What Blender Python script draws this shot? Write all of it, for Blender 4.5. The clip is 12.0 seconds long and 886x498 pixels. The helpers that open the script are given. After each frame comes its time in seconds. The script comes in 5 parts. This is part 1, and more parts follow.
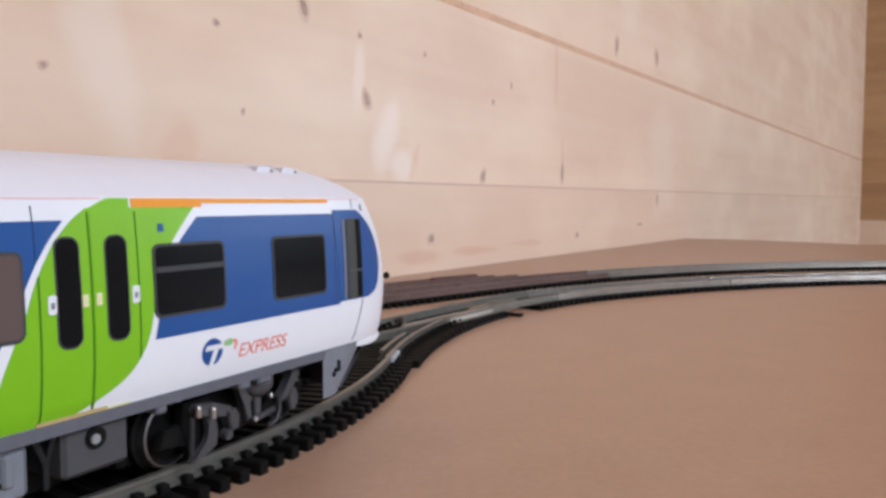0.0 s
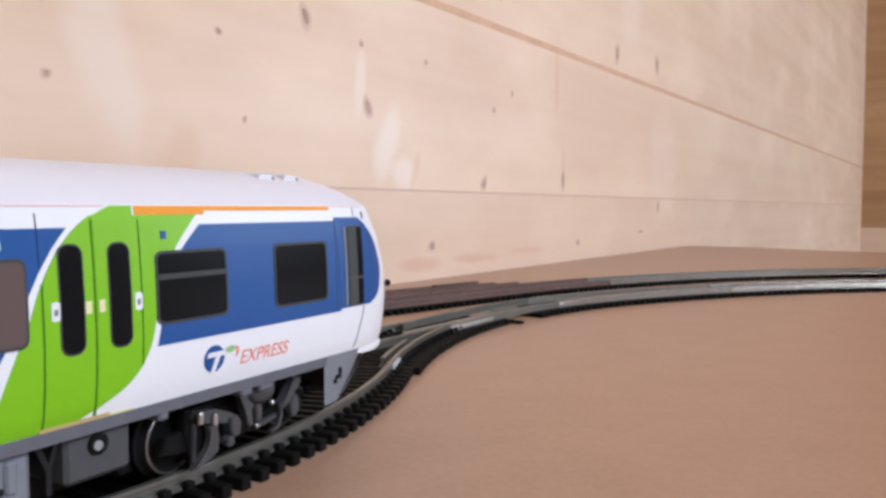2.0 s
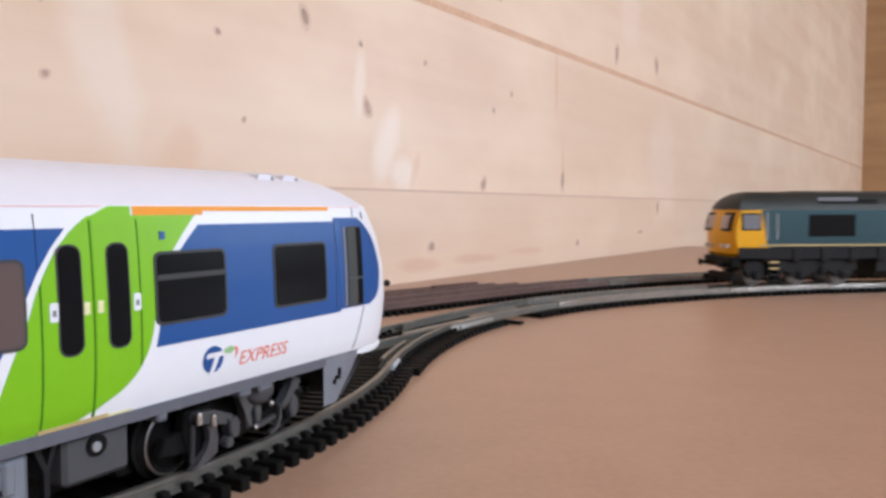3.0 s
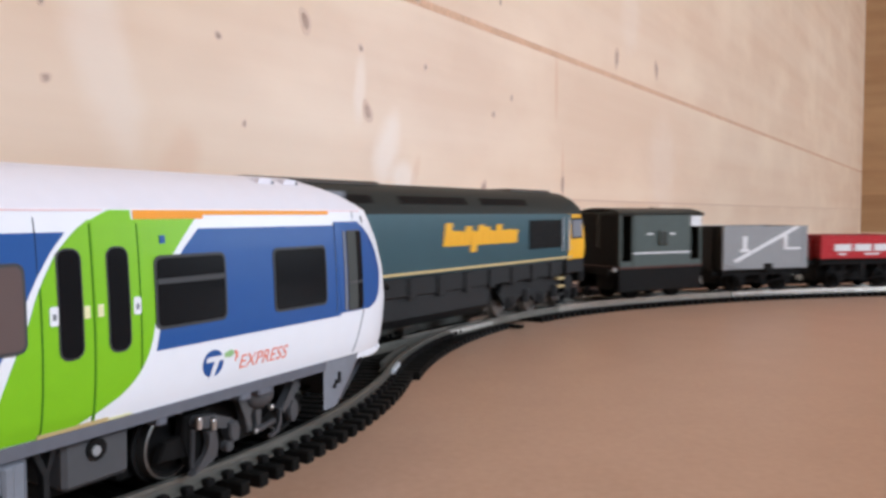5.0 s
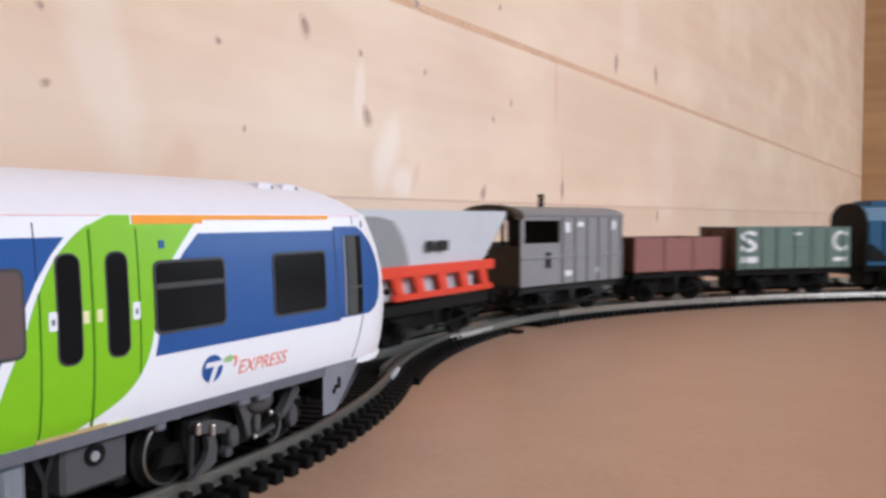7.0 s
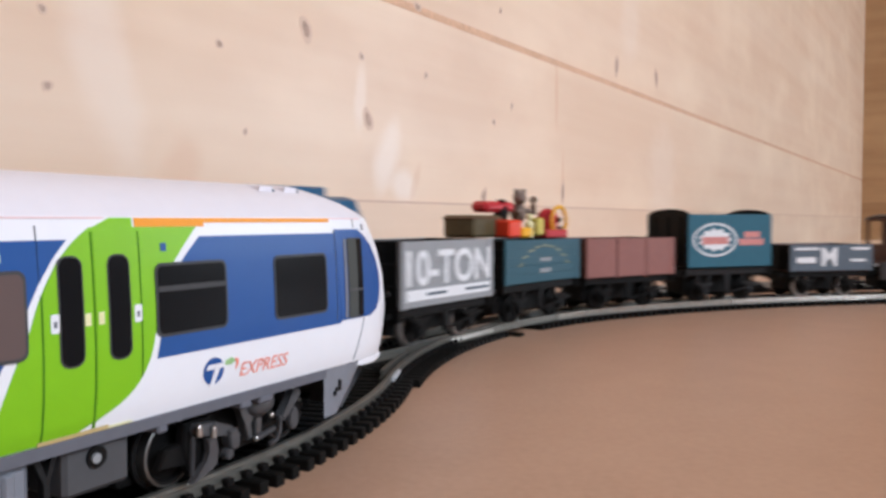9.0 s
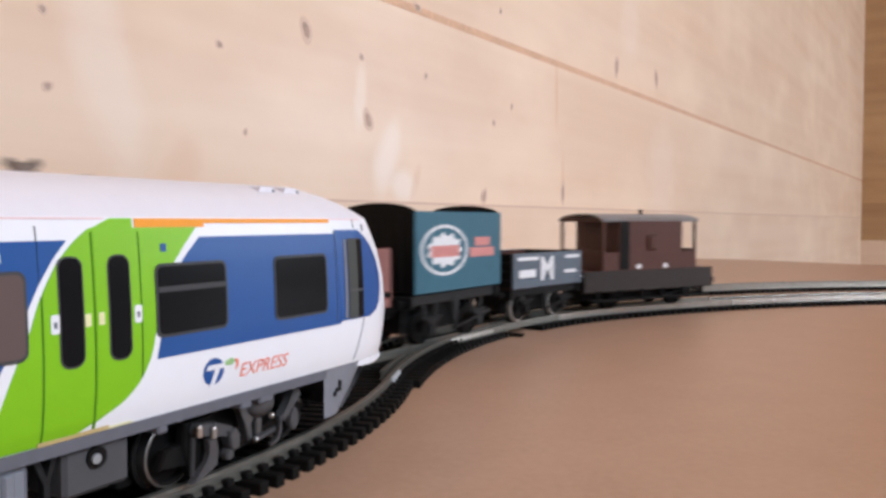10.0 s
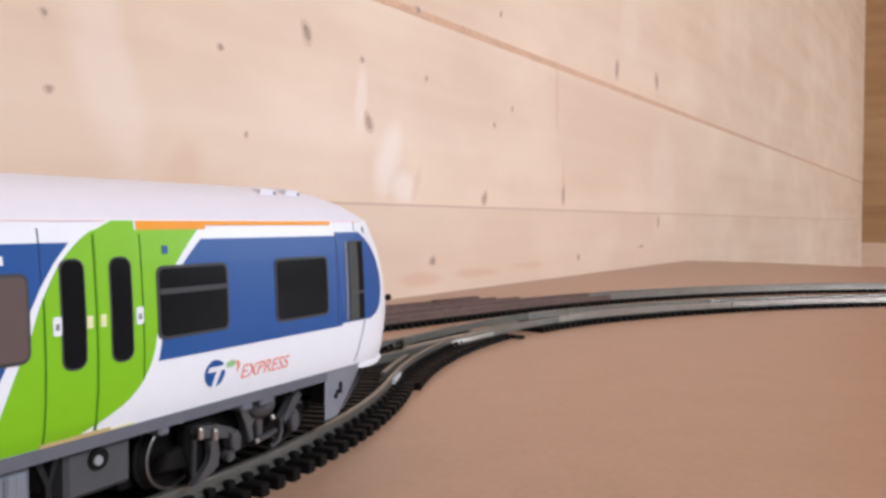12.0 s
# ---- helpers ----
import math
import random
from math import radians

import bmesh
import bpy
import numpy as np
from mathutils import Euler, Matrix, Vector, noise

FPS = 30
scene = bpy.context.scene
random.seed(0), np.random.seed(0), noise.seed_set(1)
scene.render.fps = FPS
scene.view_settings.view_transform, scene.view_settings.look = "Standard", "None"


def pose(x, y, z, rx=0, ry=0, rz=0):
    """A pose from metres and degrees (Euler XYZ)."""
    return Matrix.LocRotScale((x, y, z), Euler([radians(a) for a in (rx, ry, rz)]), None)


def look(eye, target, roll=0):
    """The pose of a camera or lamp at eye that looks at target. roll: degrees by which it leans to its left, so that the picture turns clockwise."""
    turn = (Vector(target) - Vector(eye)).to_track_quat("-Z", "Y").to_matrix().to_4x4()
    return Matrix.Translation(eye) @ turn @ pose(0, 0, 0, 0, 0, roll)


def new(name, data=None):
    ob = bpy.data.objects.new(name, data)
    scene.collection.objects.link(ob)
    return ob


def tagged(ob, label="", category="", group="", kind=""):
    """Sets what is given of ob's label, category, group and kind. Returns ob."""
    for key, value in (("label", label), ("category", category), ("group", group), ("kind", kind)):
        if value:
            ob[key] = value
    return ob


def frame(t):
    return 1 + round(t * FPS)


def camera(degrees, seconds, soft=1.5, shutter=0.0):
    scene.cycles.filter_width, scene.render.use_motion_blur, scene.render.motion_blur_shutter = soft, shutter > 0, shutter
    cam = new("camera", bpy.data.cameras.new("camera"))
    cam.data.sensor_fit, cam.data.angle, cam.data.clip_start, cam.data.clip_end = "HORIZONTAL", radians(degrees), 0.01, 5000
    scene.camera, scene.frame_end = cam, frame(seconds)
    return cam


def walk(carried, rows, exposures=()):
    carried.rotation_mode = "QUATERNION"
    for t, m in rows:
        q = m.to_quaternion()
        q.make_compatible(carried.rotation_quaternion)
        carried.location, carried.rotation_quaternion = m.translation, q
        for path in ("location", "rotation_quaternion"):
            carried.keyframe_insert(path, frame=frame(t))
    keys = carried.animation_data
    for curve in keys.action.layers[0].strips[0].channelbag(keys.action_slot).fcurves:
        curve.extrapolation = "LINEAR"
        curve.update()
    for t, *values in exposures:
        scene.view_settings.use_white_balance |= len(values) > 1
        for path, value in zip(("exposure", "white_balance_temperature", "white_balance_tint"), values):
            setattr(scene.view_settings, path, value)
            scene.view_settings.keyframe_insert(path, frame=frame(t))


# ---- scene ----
# The clip shows a model railway on a board inside a timber cabin. Lengths below are in millimetres and scaled at the end.
cam = camera(59.56, 12.0, soft=3.1, shutter=0.5)
EYE = (0.0, 0.0, 0.048)
# seconds, degrees by which the camera looks down
TILT = [(0.0, 3.53), (0.25, 3.32), (0.5, 3.18), (1.0, 3.08), (1.5, 3.05), (2.0, 2.98), (2.5, 2.98), (3.0, 2.95), (4.0, 2.81),
        (5.0, 2.66), (5.5, 2.47), (6.0, 2.38), (6.5, 2.34), (7.0, 2.30), (8.0, 2.19), (9.0, 2.09), (9.5, 2.09), (10.0, 2.05),
        (10.5, 2.03), (11.0, 1.99), (11.5, 1.94), (12.0, 1.88)]
DRIFT = [(0.0, 0.0), (0.5, 0.1), (1.0, 0.3), (1.5, 0.4), (2.0, 0.62), (2.5, 0.35), (3.0, 0.32), (4.0, 0.42), (5.0, 0.36), (5.5, 0.1), (6.0, 0.1), (6.5, 0.16),
         (7.0, 0.2), (8.0, 0.4), (9.0, 0.6), (9.5, 0.66), (10.0, 0.62), (10.5, 0.75), (11.0, 0.78), (11.5, 0.85), (12.0, 1.0)]


def stance(t, down):
    """The camera sinks back by a millimetre and turns a tenth of a degree on the way."""
    f = float(np.interp(t, [a for a, _ in DRIFT], [b for _, b in DRIFT]))
    return pose(EYE[0], EYE[1] + 0.001 * (1 - f), EYE[2], 90 - down, 0, math.degrees(math.atan(2.7 * (f - 1) / 1370)))


walk(cam, [(t, stance(t, d)) for t, d in TILT], exposures=[(0.0, -0.50, 6280, 13), (1.0, -0.36, 6280, 13), (5.0, -0.32, 6300, 12), (9.0, -0.31, 6420, 13), (12.0, -0.33, 6520, 14)])

# ---- light: daylight from the windows behind the camera ----
WALL_TURN = radians(34.2)
ALONG = Vector((math.sin(WALL_TURN), math.cos(WALL_TURN), 0))
INWARD = Vector((math.cos(WALL_TURN), -math.sin(WALL_TURN), 0))
WALL_FOOT = Vector((0.0667, 0.6385, 0))
ROOM = dict(a0=-2.3, a1=2.43, depth=1.95, z0=-0.9, z1=1.6)
# unseen windows; the second, low one is added to brighten the right side
WINDOWS = [("long", -1.27, 0.17, 0.62, 1.47), ("long", 1.35, 2.25, 0.14, 0.84)]


def room_point(a, d, z):
    return WALL_FOOT + ALONG * a + INWARD * d + Vector((0, 0, z))


world = bpy.data.worlds.new("daylight")
scene.world = world
world.use_nodes = True
wn = world.node_tree.nodes
sky = wn.new("ShaderNodeTexSky")
sky.sky_type, sky.sun_disc, sky.sun_elevation, sky.sun_rotation = "NISHITA", False, radians(40), radians(150)
wn["Background"].inputs[1].default_value = 0.12
world.node_tree.links.new(sky.outputs[0], wn["Background"].inputs[0])


def window_light(name, a, z, width, height, power, colour, drop):
    lamp = bpy.data.lights.new(name, "AREA")
    lamp.shape, lamp.size, lamp.size_y, lamp.energy, lamp.color = "RECTANGLE", width, height, power, colour
    ob = new(name, lamp)
    ob.matrix_world = look(room_point(a, ROOM["depth"] - 0.04, z), room_point(a, 0, z - drop))
    return ob


window_light("window_daylight", -0.55, 1.045, 1.4, 0.8, 52, (0.76, 0.89, 1.0), 0.75)
# added fill lamp for the lower right of the long wall
window_light("window_daylight", 1.8, 0.49, 0.85, 0.66, 30, (0.76, 0.89, 1.0), 1.0)
sun = new("sun", bpy.data.lights.new("sun", "SUN"))
sun.data.energy, sun.data.angle, sun.data.color = 1.0, radians(10), (1.0, 0.95, 0.88)
sun.matrix_world = look(room_point(0.5, 4.0, 3.4), room_point(0.5, 0.0, 0.0))

# ---- materials ----


def shader(name, colour, rough=0.5, metal=0.0, grain=0.0, scale=400.0, bump=0.0, vary=0.0, gloss=0.3, second=None, stretch=None):
    """A node material: two scales of noise move the colour towards a second one, fine noise gives the relief."""
    m = bpy.data.materials.new(name)
    m.use_nodes = True
    n, l = m.node_tree.nodes, m.node_tree.links
    b = n["Principled BSDF"]
    b.inputs["Base Color"].default_value = (*colour, 1)
    b.inputs["Roughness"].default_value, b.inputs["Metallic"].default_value = rough, metal
    b.inputs["Specular IOR Level"].default_value = gloss
    m.diffuse_color = (*colour, 1)
    if grain or bump or vary:
        co = n.new("ShaderNodeTexCoord")
        mp = n.new("ShaderNodeMapping")
        mp.inputs["Scale"].default_value = stretch or (1, 1, 1)
        l.new(co.outputs["Object"], mp.inputs["Vector"])
        fine, broad = n.new("ShaderNodeTexNoise"), n.new("ShaderNodeTexNoise")
        for tex, s in ((fine, scale), (broad, scale * 0.11)):
            tex.inputs["Scale"].default_value, tex.inputs["Detail"].default_value = s, 5
            l.new(mp.outputs[0], tex.inputs["Vector"])
        both = n.new("ShaderNodeMath")
        both.operation = "MULTIPLY_ADD"
        both.inputs[1].default_value = 0.55
        l.new(fine.outputs[0], both.inputs[0])
        half = n.new("ShaderNodeMath")
        half.operation = "MULTIPLY"
        half.inputs[1].default_value = 0.45
        l.new(broad.outputs[0], half.inputs[0])
        l.new(half.outputs[0], both.inputs[2])
        ramp = n.new("ShaderNodeValToRGB")
        ramp.color_ramp.elements[0].position, ramp.color_ramp.elements[1].position = 0.33, 0.67
        dark = second or tuple(c * (1 - grain) for c in colour)
        ramp.color_ramp.elements[0].color, ramp.color_ramp.elements[1].color = (*dark, 1), (*colour, 1)
        l.new(both.outputs[0], ramp.inputs[0])
        out = ramp.outputs[0]
        if vary:
            info, mix = n.new("ShaderNodeObjectInfo"), n.new("ShaderNodeHueSaturation")
            span = n.new("ShaderNodeMapRange")
            span.inputs["To Min"].default_value, span.inputs["To Max"].default_value = 1 - vary, 1 + vary
            l.new(info.outputs["Random"], span.inputs[0])
            l.new(span.outputs[0], mix.inputs["Value"])
            l.new(out, mix.inputs["Color"])
            out = mix.outputs[0]
        l.new(out, b.inputs["Base Color"])
        if bump:
            bp = n.new("ShaderNodeBump")
            bp.inputs["Strength"].default_value, bp.inputs["Distance"].default_value = bump, 0.0002
            l.new(fine.outputs[0], bp.inputs["Height"])
            l.new(bp.outputs[0], b.inputs["Normal"])
    return m


def glass_dark(name, colour, rough=0.12):
    m = shader(name, colour, rough)
    m.node_tree.nodes["Principled BSDF"].inputs["Specular IOR Level"].default_value = 0.06
    return m


def pine(name, base, late, strength=1.0, figures=()):
    """Planed spruce: long soft grain bands along x, faint pale streaks, a broad tone shift from board to board."""
    m = bpy.data.materials.new(name)
    m.use_nodes = True
    n, l = m.node_tree.nodes, m.node_tree.links
    b = n["Principled BSDF"]
    b.inputs["Roughness"].default_value = 0.42
    co, info = n.new("ShaderNodeTexCoord"), n.new("ShaderNodeObjectInfo")
    shift = n.new("ShaderNodeVectorMath")
    shift.operation = "ADD"
    l.new(co.outputs["Object"], shift.inputs[0])
    far = n.new("ShaderNodeMath")
    far.operation = "MULTIPLY"
    far.inputs[1].default_value = 37.0
    l.new(info.outputs["Random"], far.inputs[0])
    l.new(far.outputs[0], shift.inputs[1])
    maps = []
    for s in ((1.2, 30, 30), (5, 5, 9), (9, 380, 380)):
        mp = n.new("ShaderNodeMapping")
        mp.inputs["Scale"].default_value = s
        l.new(shift.outputs[0], mp.inputs["Vector"])
        tex = n.new("ShaderNodeTexNoise")
        tex.inputs["Scale"].default_value, tex.inputs["Detail"].default_value = 1.0, 4
        l.new(mp.outputs[0], tex.inputs["Vector"])
        maps.append(tex)
    ramp = n.new("ShaderNodeValToRGB")
    ramp.color_ramp.elements[0].position, ramp.color_ramp.elements[1].position = 0.3, 0.72
    ramp.color_ramp.elements[0].color, ramp.color_ramp.elements[1].color = (*late, 1), (*base, 1)
    l.new(maps[0].outputs[0], ramp.inputs[0])
    mix = n.new("ShaderNodeMix")
    mix.data_type = "RGBA"
    mix.inputs[7].default_value = (*[min(0.9, c * 1.16) for c in base], 1)
    soft = n.new("ShaderNodeMapRange")
    soft.inputs["From Min"].default_value, soft.inputs["From Max"].default_value = 0.45, 0.75
    soft.inputs["To Max"].default_value = 0.8 * strength
    l.new(maps[1].outputs[0], soft.inputs[0])
    l.new(soft.outputs[0], mix.inputs[0])
    l.new(ramp.outputs[0], mix.inputs[6])
    hue, span = n.new("ShaderNodeHueSaturation"), n.new("ShaderNodeMapRange")
    span.inputs["To Min"].default_value, span.inputs["To Max"].default_value = 0.94, 1.05
    l.new(info.outputs["Random"], span.inputs[0])
    l.new(span.outputs[0], hue.inputs["Value"])
    out = mix.outputs[2]
    wob = n.new("ShaderNodeTexNoise")
    wob.inputs["Scale"].default_value = 45.0
    l.new(co.outputs["Object"], wob.inputs["Vector"])
    for x, z, rx, rz, tilt, tone, much in figures:
        # a soft-edged figure in the grain: an ellipse in the board's face, its edge unsettled by noise
        mp, ln = n.new("ShaderNodeMapping"), n.new("ShaderNodeVectorMath")
        mp.vector_type = "TEXTURE"
        mp.inputs["Location"].default_value, mp.inputs["Rotation"].default_value, mp.inputs["Scale"].default_value = (x, 0, z), (0, tilt, 0), (rx, 1e3, rz)
        ln.operation = "LENGTH"
        l.new(co.outputs["Object"], mp.inputs["Vector"])
        l.new(mp.outputs[0], ln.inputs[0])
        add, fade, cm = n.new("ShaderNodeMath"), n.new("ShaderNodeMapRange"), n.new("ShaderNodeMix")
        add.operation = "MULTIPLY_ADD"
        add.inputs[1].default_value = 0.7
        l.new(wob.outputs[0], add.inputs[0])
        l.new(ln.outputs["Value"], add.inputs[2])
        fade.interpolation_type = "SMOOTHSTEP"
        fade.inputs["From Min"].default_value, fade.inputs["From Max"].default_value = 0.75, 1.6
        fade.inputs["To Min"].default_value, fade.inputs["To Max"].default_value = much, 0.0
        l.new(add.outputs[0], fade.inputs[0])
        cm.data_type = "RGBA"
        l.new(fade.outputs[0], cm.inputs[0])
        l.new(out, cm.inputs[6])
        cm.inputs[7].default_value = (*tone, 1)
        out = cm.outputs[2]
    l.new(out, hue.inputs["Color"])
    l.new(hue.outputs[0], b.inputs["Base Color"])
    bp = n.new("ShaderNodeBump")
    bp.inputs["Strength"].default_value, bp.inputs["Distance"].default_value = 0.25, 0.0004
    l.new(maps[2].outputs[0], bp.inputs["Height"])
    l.new(bp.outputs[0], b.inputs["Normal"])
    return m


PINE = pine("planed_spruce", (0.80, 0.605, 0.46), (0.72, 0.50, 0.355))
PALE, RESIN, STAIN = (0.88, 0.74, 0.64), (0.72, 0.46, 0.31), (0.66, 0.37, 0.25)
# figures: along the wall and up in metres, half sizes, tilt, tone, strength
NORTH_PINE = pine("knotty_spruce", (0.80, 0.605, 0.46), (0.72, 0.50, 0.355), 1.0, [
    (-0.372 + 2.3, 0.112, 0.016, 0.05, -0.25, PALE, 0.4), (-0.180 + 2.3, 0.088, 0.012, 0.026, 0.45, PALE, 0.75), (-0.164 + 2.3, 0.071, 0.014, 0.011, 0.2, PALE, 0.75), (-0.15 + 2.3, 0.074, 0.004, 0.014, 0.4, RESIN, 0.4), (-0.206 + 2.3, 0.122, 0.006, 0.022, 0.1, PALE, 0.5),
    (-0.335 + 2.3, 0.072, 0.012, 0.016, 0.5, RESIN, 0.5), (-0.145 + 2.3, 0.0105, 0.026, 0.0055, 0.02, STAIN, 0.5), (-0.073 + 2.3, 0.0113, 0.034, 0.004, 0.03, STAIN, 0.5), (0.01 + 2.3, 0.0135, 0.03, 0.003, 0.02, STAIN, 0.35),
    (0.061 + 2.3, 0.16, 0.004, 0.034, 0.0, RESIN, 0.8), (0.0746 + 2.3, 0.086, 0.003, 0.026, 0.0, RESIN, 0.7), (0.35 + 2.3, 0.10, 0.05, 0.07, 0.0, PALE, 0.3), (0.24 + 2.3, 0.26, 0.03, 0.05, 0.2, PALE, 0.3)])
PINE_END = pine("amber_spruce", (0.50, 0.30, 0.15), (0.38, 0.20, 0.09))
KNOT = shader("knot_wood", (0.60, 0.405, 0.315), 0.5, grain=0.5, scale=600)
KNOT_RIM = shader("knot_rim_wood", (0.73, 0.52, 0.395), 0.5, grain=0.12, scale=500)
JOINT_PALE = shader("closed_joint_wood", (0.66, 0.45, 0.34), 0.5, grain=0.1, scale=300)
GROOVE = shader("board_groove", (0.79, 0.485, 0.32), 0.6, grain=0.3, scale=300)
BOARD = shader("hardboard", (0.44, 0.275, 0.19), 0.38, grain=0.10, scale=500, bump=0.12, second=(0.385, 0.235, 0.158))
CABIN_FLOOR = shader("cabin_floor_wood", (0.30, 0.19, 0.11), 0.6, grain=0.4, scale=60, stretch=(1, 12, 1))
SLEEPER = shader("black_sleeper_plastic", (0.007, 0.0065, 0.006), 0.6, grain=0.4, scale=700, bump=0.2, vary=0.2, gloss=0.1)
CHAIR_PLASTIC = shader("chair_plastic", (0.009, 0.008, 0.008), 0.6, grain=0.3, scale=900, gloss=0.1)
RAIL = shader("nickel_silver_rail", (0.56, 0.55, 0.51), 0.3, 0.85, grain=0.25, scale=300)
RAIL_DULL = shader("tarnished_rail", (0.27, 0.262, 0.235), 0.42, 0.8, grain=0.25, scale=300)
# paler metal for the far run: the window's sheen put into the colour
RAIL_SHEEN = shader("rail_with_sheen", (0.67, 0.66, 0.63), 0.24, 0.85, grain=0.15, scale=300)
RAIL_BROWN = shader("browned_rail", (0.17, 0.105, 0.09), 0.6, 0.0, grain=0.4, scale=300)
BOX_GREY = shader("charcoal_plastic", (0.075, 0.075, 0.08), 0.5, grain=0.15, scale=500, gloss=0.2)
SOLE_GREY = shader("solebar_grey_plastic", (0.135, 0.14, 0.165), 0.5, grain=0.15, scale=500, gloss=0.2)
MID_GREY = shader("mid_grey_plastic", (0.055, 0.055, 0.058), 0.4, grain=0.15, scale=500, gloss=0.6)
GREY_PLASTIC = shader("grey_plastic", (0.19, 0.20, 0.23), 0.5, grain=0.12, scale=500)
DARK_GREY = shader("dark_grey_plastic", (0.016, 0.016, 0.017), 0.5, grain=0.25, scale=500, gloss=0.2)
BLACK = shader("black_plastic", (0.007, 0.0065, 0.0065), 0.55, grain=0.2, scale=500, gloss=0.12)
STEEL = shader("wheel_steel", (0.5, 0.49, 0.48), 0.28, 0.9, grain=0.15, scale=400)
WHITE = shader("white_paint", (0.76, 0.76, 0.80), 0.32, grain=0.03, scale=300)
ROOF_WHITE = shader("roof_pale_grey", (0.70, 0.67, 0.72), 0.5, grain=0.04, scale=300)
BLUE = shader("blue_paint", (0.012, 0.076, 0.27), 0.34, grain=0.06, scale=300)
GREEN = shader("lime_paint", (0.20, 0.48, 0.012), 0.34, grain=0.05, scale=300)
ORANGE = shader("orange_paint", (0.80, 0.30, 0.02), 0.4, grain=0.06, scale=300)
RED_PRINT = shader("red_print", (0.85, 0.24, 0.16), 0.5, grain=0.1, scale=700)
GREEN_PRINT = shader("green_print", (0.30, 0.50, 0.22), 0.5, grain=0.1, scale=700)
PALE_PINK = shader("pink_line_print", (0.78, 0.52, 0.52), 0.5, grain=0.1, scale=700)
CREAM = shader("cream_print", (0.75, 0.72, 0.42), 0.5, grain=0.1, scale=700)
GLASS = glass_dark("smoked_glazing", (0.008, 0.008, 0.009), 0.18)
GLASS_BROWN = glass_dark("brown_glazing", (0.12, 0.085, 0.08), 0.2)
GLASS_GREY = glass_dark("grey_glazing", (0.07, 0.075, 0.072), 0.15)
# opaque pale tone: the bright wall seen through the cab, put into the glass
GLASS_PALE = glass_dark("pale_windscreen", (0.50, 0.44, 0.42), 0.2)
GLASS_CAB = glass_dark("loco_side_glazing", (0.20, 0.21, 0.235), 0.2)
RUBBER = shader("window_gasket", (0.05, 0.05, 0.053), 0.5, grain=0.1, scale=500)
LOCO_GREEN = shader("dark_green_paint", (0.024, 0.078, 0.098), 0.4, grain=0.1, scale=250, gloss=0.5)
LOCO_ROOF = shader("loco_roof_grey", (0.022, 0.026, 0.024), 0.5, grain=0.2, scale=250)
YELLOW = shader("warning_yellow", (0.80, 0.40, 0.012), 0.4, grain=0.06, scale=300)
GREY_VAN = shader("pale_grey_paint", (0.24, 0.23, 0.235), 0.5, grain=0.12, scale=250)
GREY_WAGON = shader("grey_wagon_paint", (0.28, 0.285, 0.295), 0.5, grain=0.1, scale=250)
OLIVE = shader("grey_green_paint", (0.075, 0.095, 0.09), 0.5, grain=0.15, scale=250)
RED_WAGON = shader("red_wagon_paint", (0.46, 0.026, 0.034), 0.42, grain=0.12, scale=250)
HOPPER_GREY = shader("silver_grey_paint", (0.58, 0.60, 0.64), 0.42, 0.1, grain=0.08, scale=250)
HOPPER_RED = shader("bright_red_paint", (0.72, 0.055, 0.022), 0.4, grain=0.08, scale=250)
BROWN = shader("bauxite_paint", (0.27, 0.115, 0.10), 0.5, grain=0.15, scale=250)
SC_GREEN = shader("sage_paint", (0.13, 0.19, 0.165), 0.5, grain=0.12, scale=250)
POSTER = shader("faded_poster_card", (0.50, 0.50, 0.44), 0.5, grain=0.15, scale=200)
VAN_BLUE = shader("blue_wagon_paint", (0.013, 0.085, 0.175), 0.42, grain=0.12, scale=250)
TEAL = shader("teal_paint", (0.024, 0.085, 0.115), 0.45, grain=0.12, scale=250)
SLATE = shader("slate_grey_paint", (0.10, 0.125, 0.155), 0.5, grain=0.15, scale=250)
# dark brown for the grey van's front end, its shade put into the colour
SHADED_END = shader("shaded_end_paint", (0.05, 0.036, 0.024), 0.55, grain=0.3, scale=300)
PLATFORM = shader("sooty_platform_paint", (0.032, 0.024, 0.022), 0.5, grain=0.3, scale=300)
DARK_BROWN = shader("dark_brown_paint", (0.085, 0.034, 0.026), 0.5, grain=0.2, scale=250)
LETTER = shader("white_lettering", (0.72, 0.72, 0.74), 0.5, grain=0.08, scale=500)
GOLD = shader("gold_paint", (0.55, 0.42, 0.20), 0.45, grain=0.1, scale=400)
FADED_GOLD = shader("faded_gold_print", (0.26, 0.26, 0.18), 0.5, grain=0.2, scale=500)
PINK_PRINT = shader("faded_red_print", (0.60, 0.24, 0.22), 0.5, grain=0.2, scale=500)
BEER_BLUE = shader("blue_green_paint", (0.026, 0.115, 0.165), 0.42, grain=0.12, scale=250)
# darkened hopper red: the shade on the sloping ends is in the paint
END_RED = shader("shaded_red_paint", (0.20, 0.028, 0.022), 0.45, grain=0.2, scale=250)
ROOF_DUST = shader("dusty_roof_paint", (0.085, 0.07, 0.06), 0.6, grain=0.25, scale=250)
LINK_GREY = shader("cast_link_grey", (0.055, 0.055, 0.06), 0.42, grain=0.2, scale=500, gloss=0.5)
DULL_STEEL = shader("dull_tyre_steel", (0.22, 0.21, 0.20), 0.32, 0.9, grain=0.2, scale=400)
WEB = shader("turnout_base_plastic", (0.018, 0.017, 0.016), 0.6, grain=0.3, scale=500)
CHEST_OLIVE = shader("olive_wood", (0.10, 0.075, 0.035), 0.55, grain=0.3, scale=400)
BEAR_FUR = shader("bear_fur", (0.22, 0.165, 0.14), 0.9, grain=0.35, scale=900, bump=0.5)
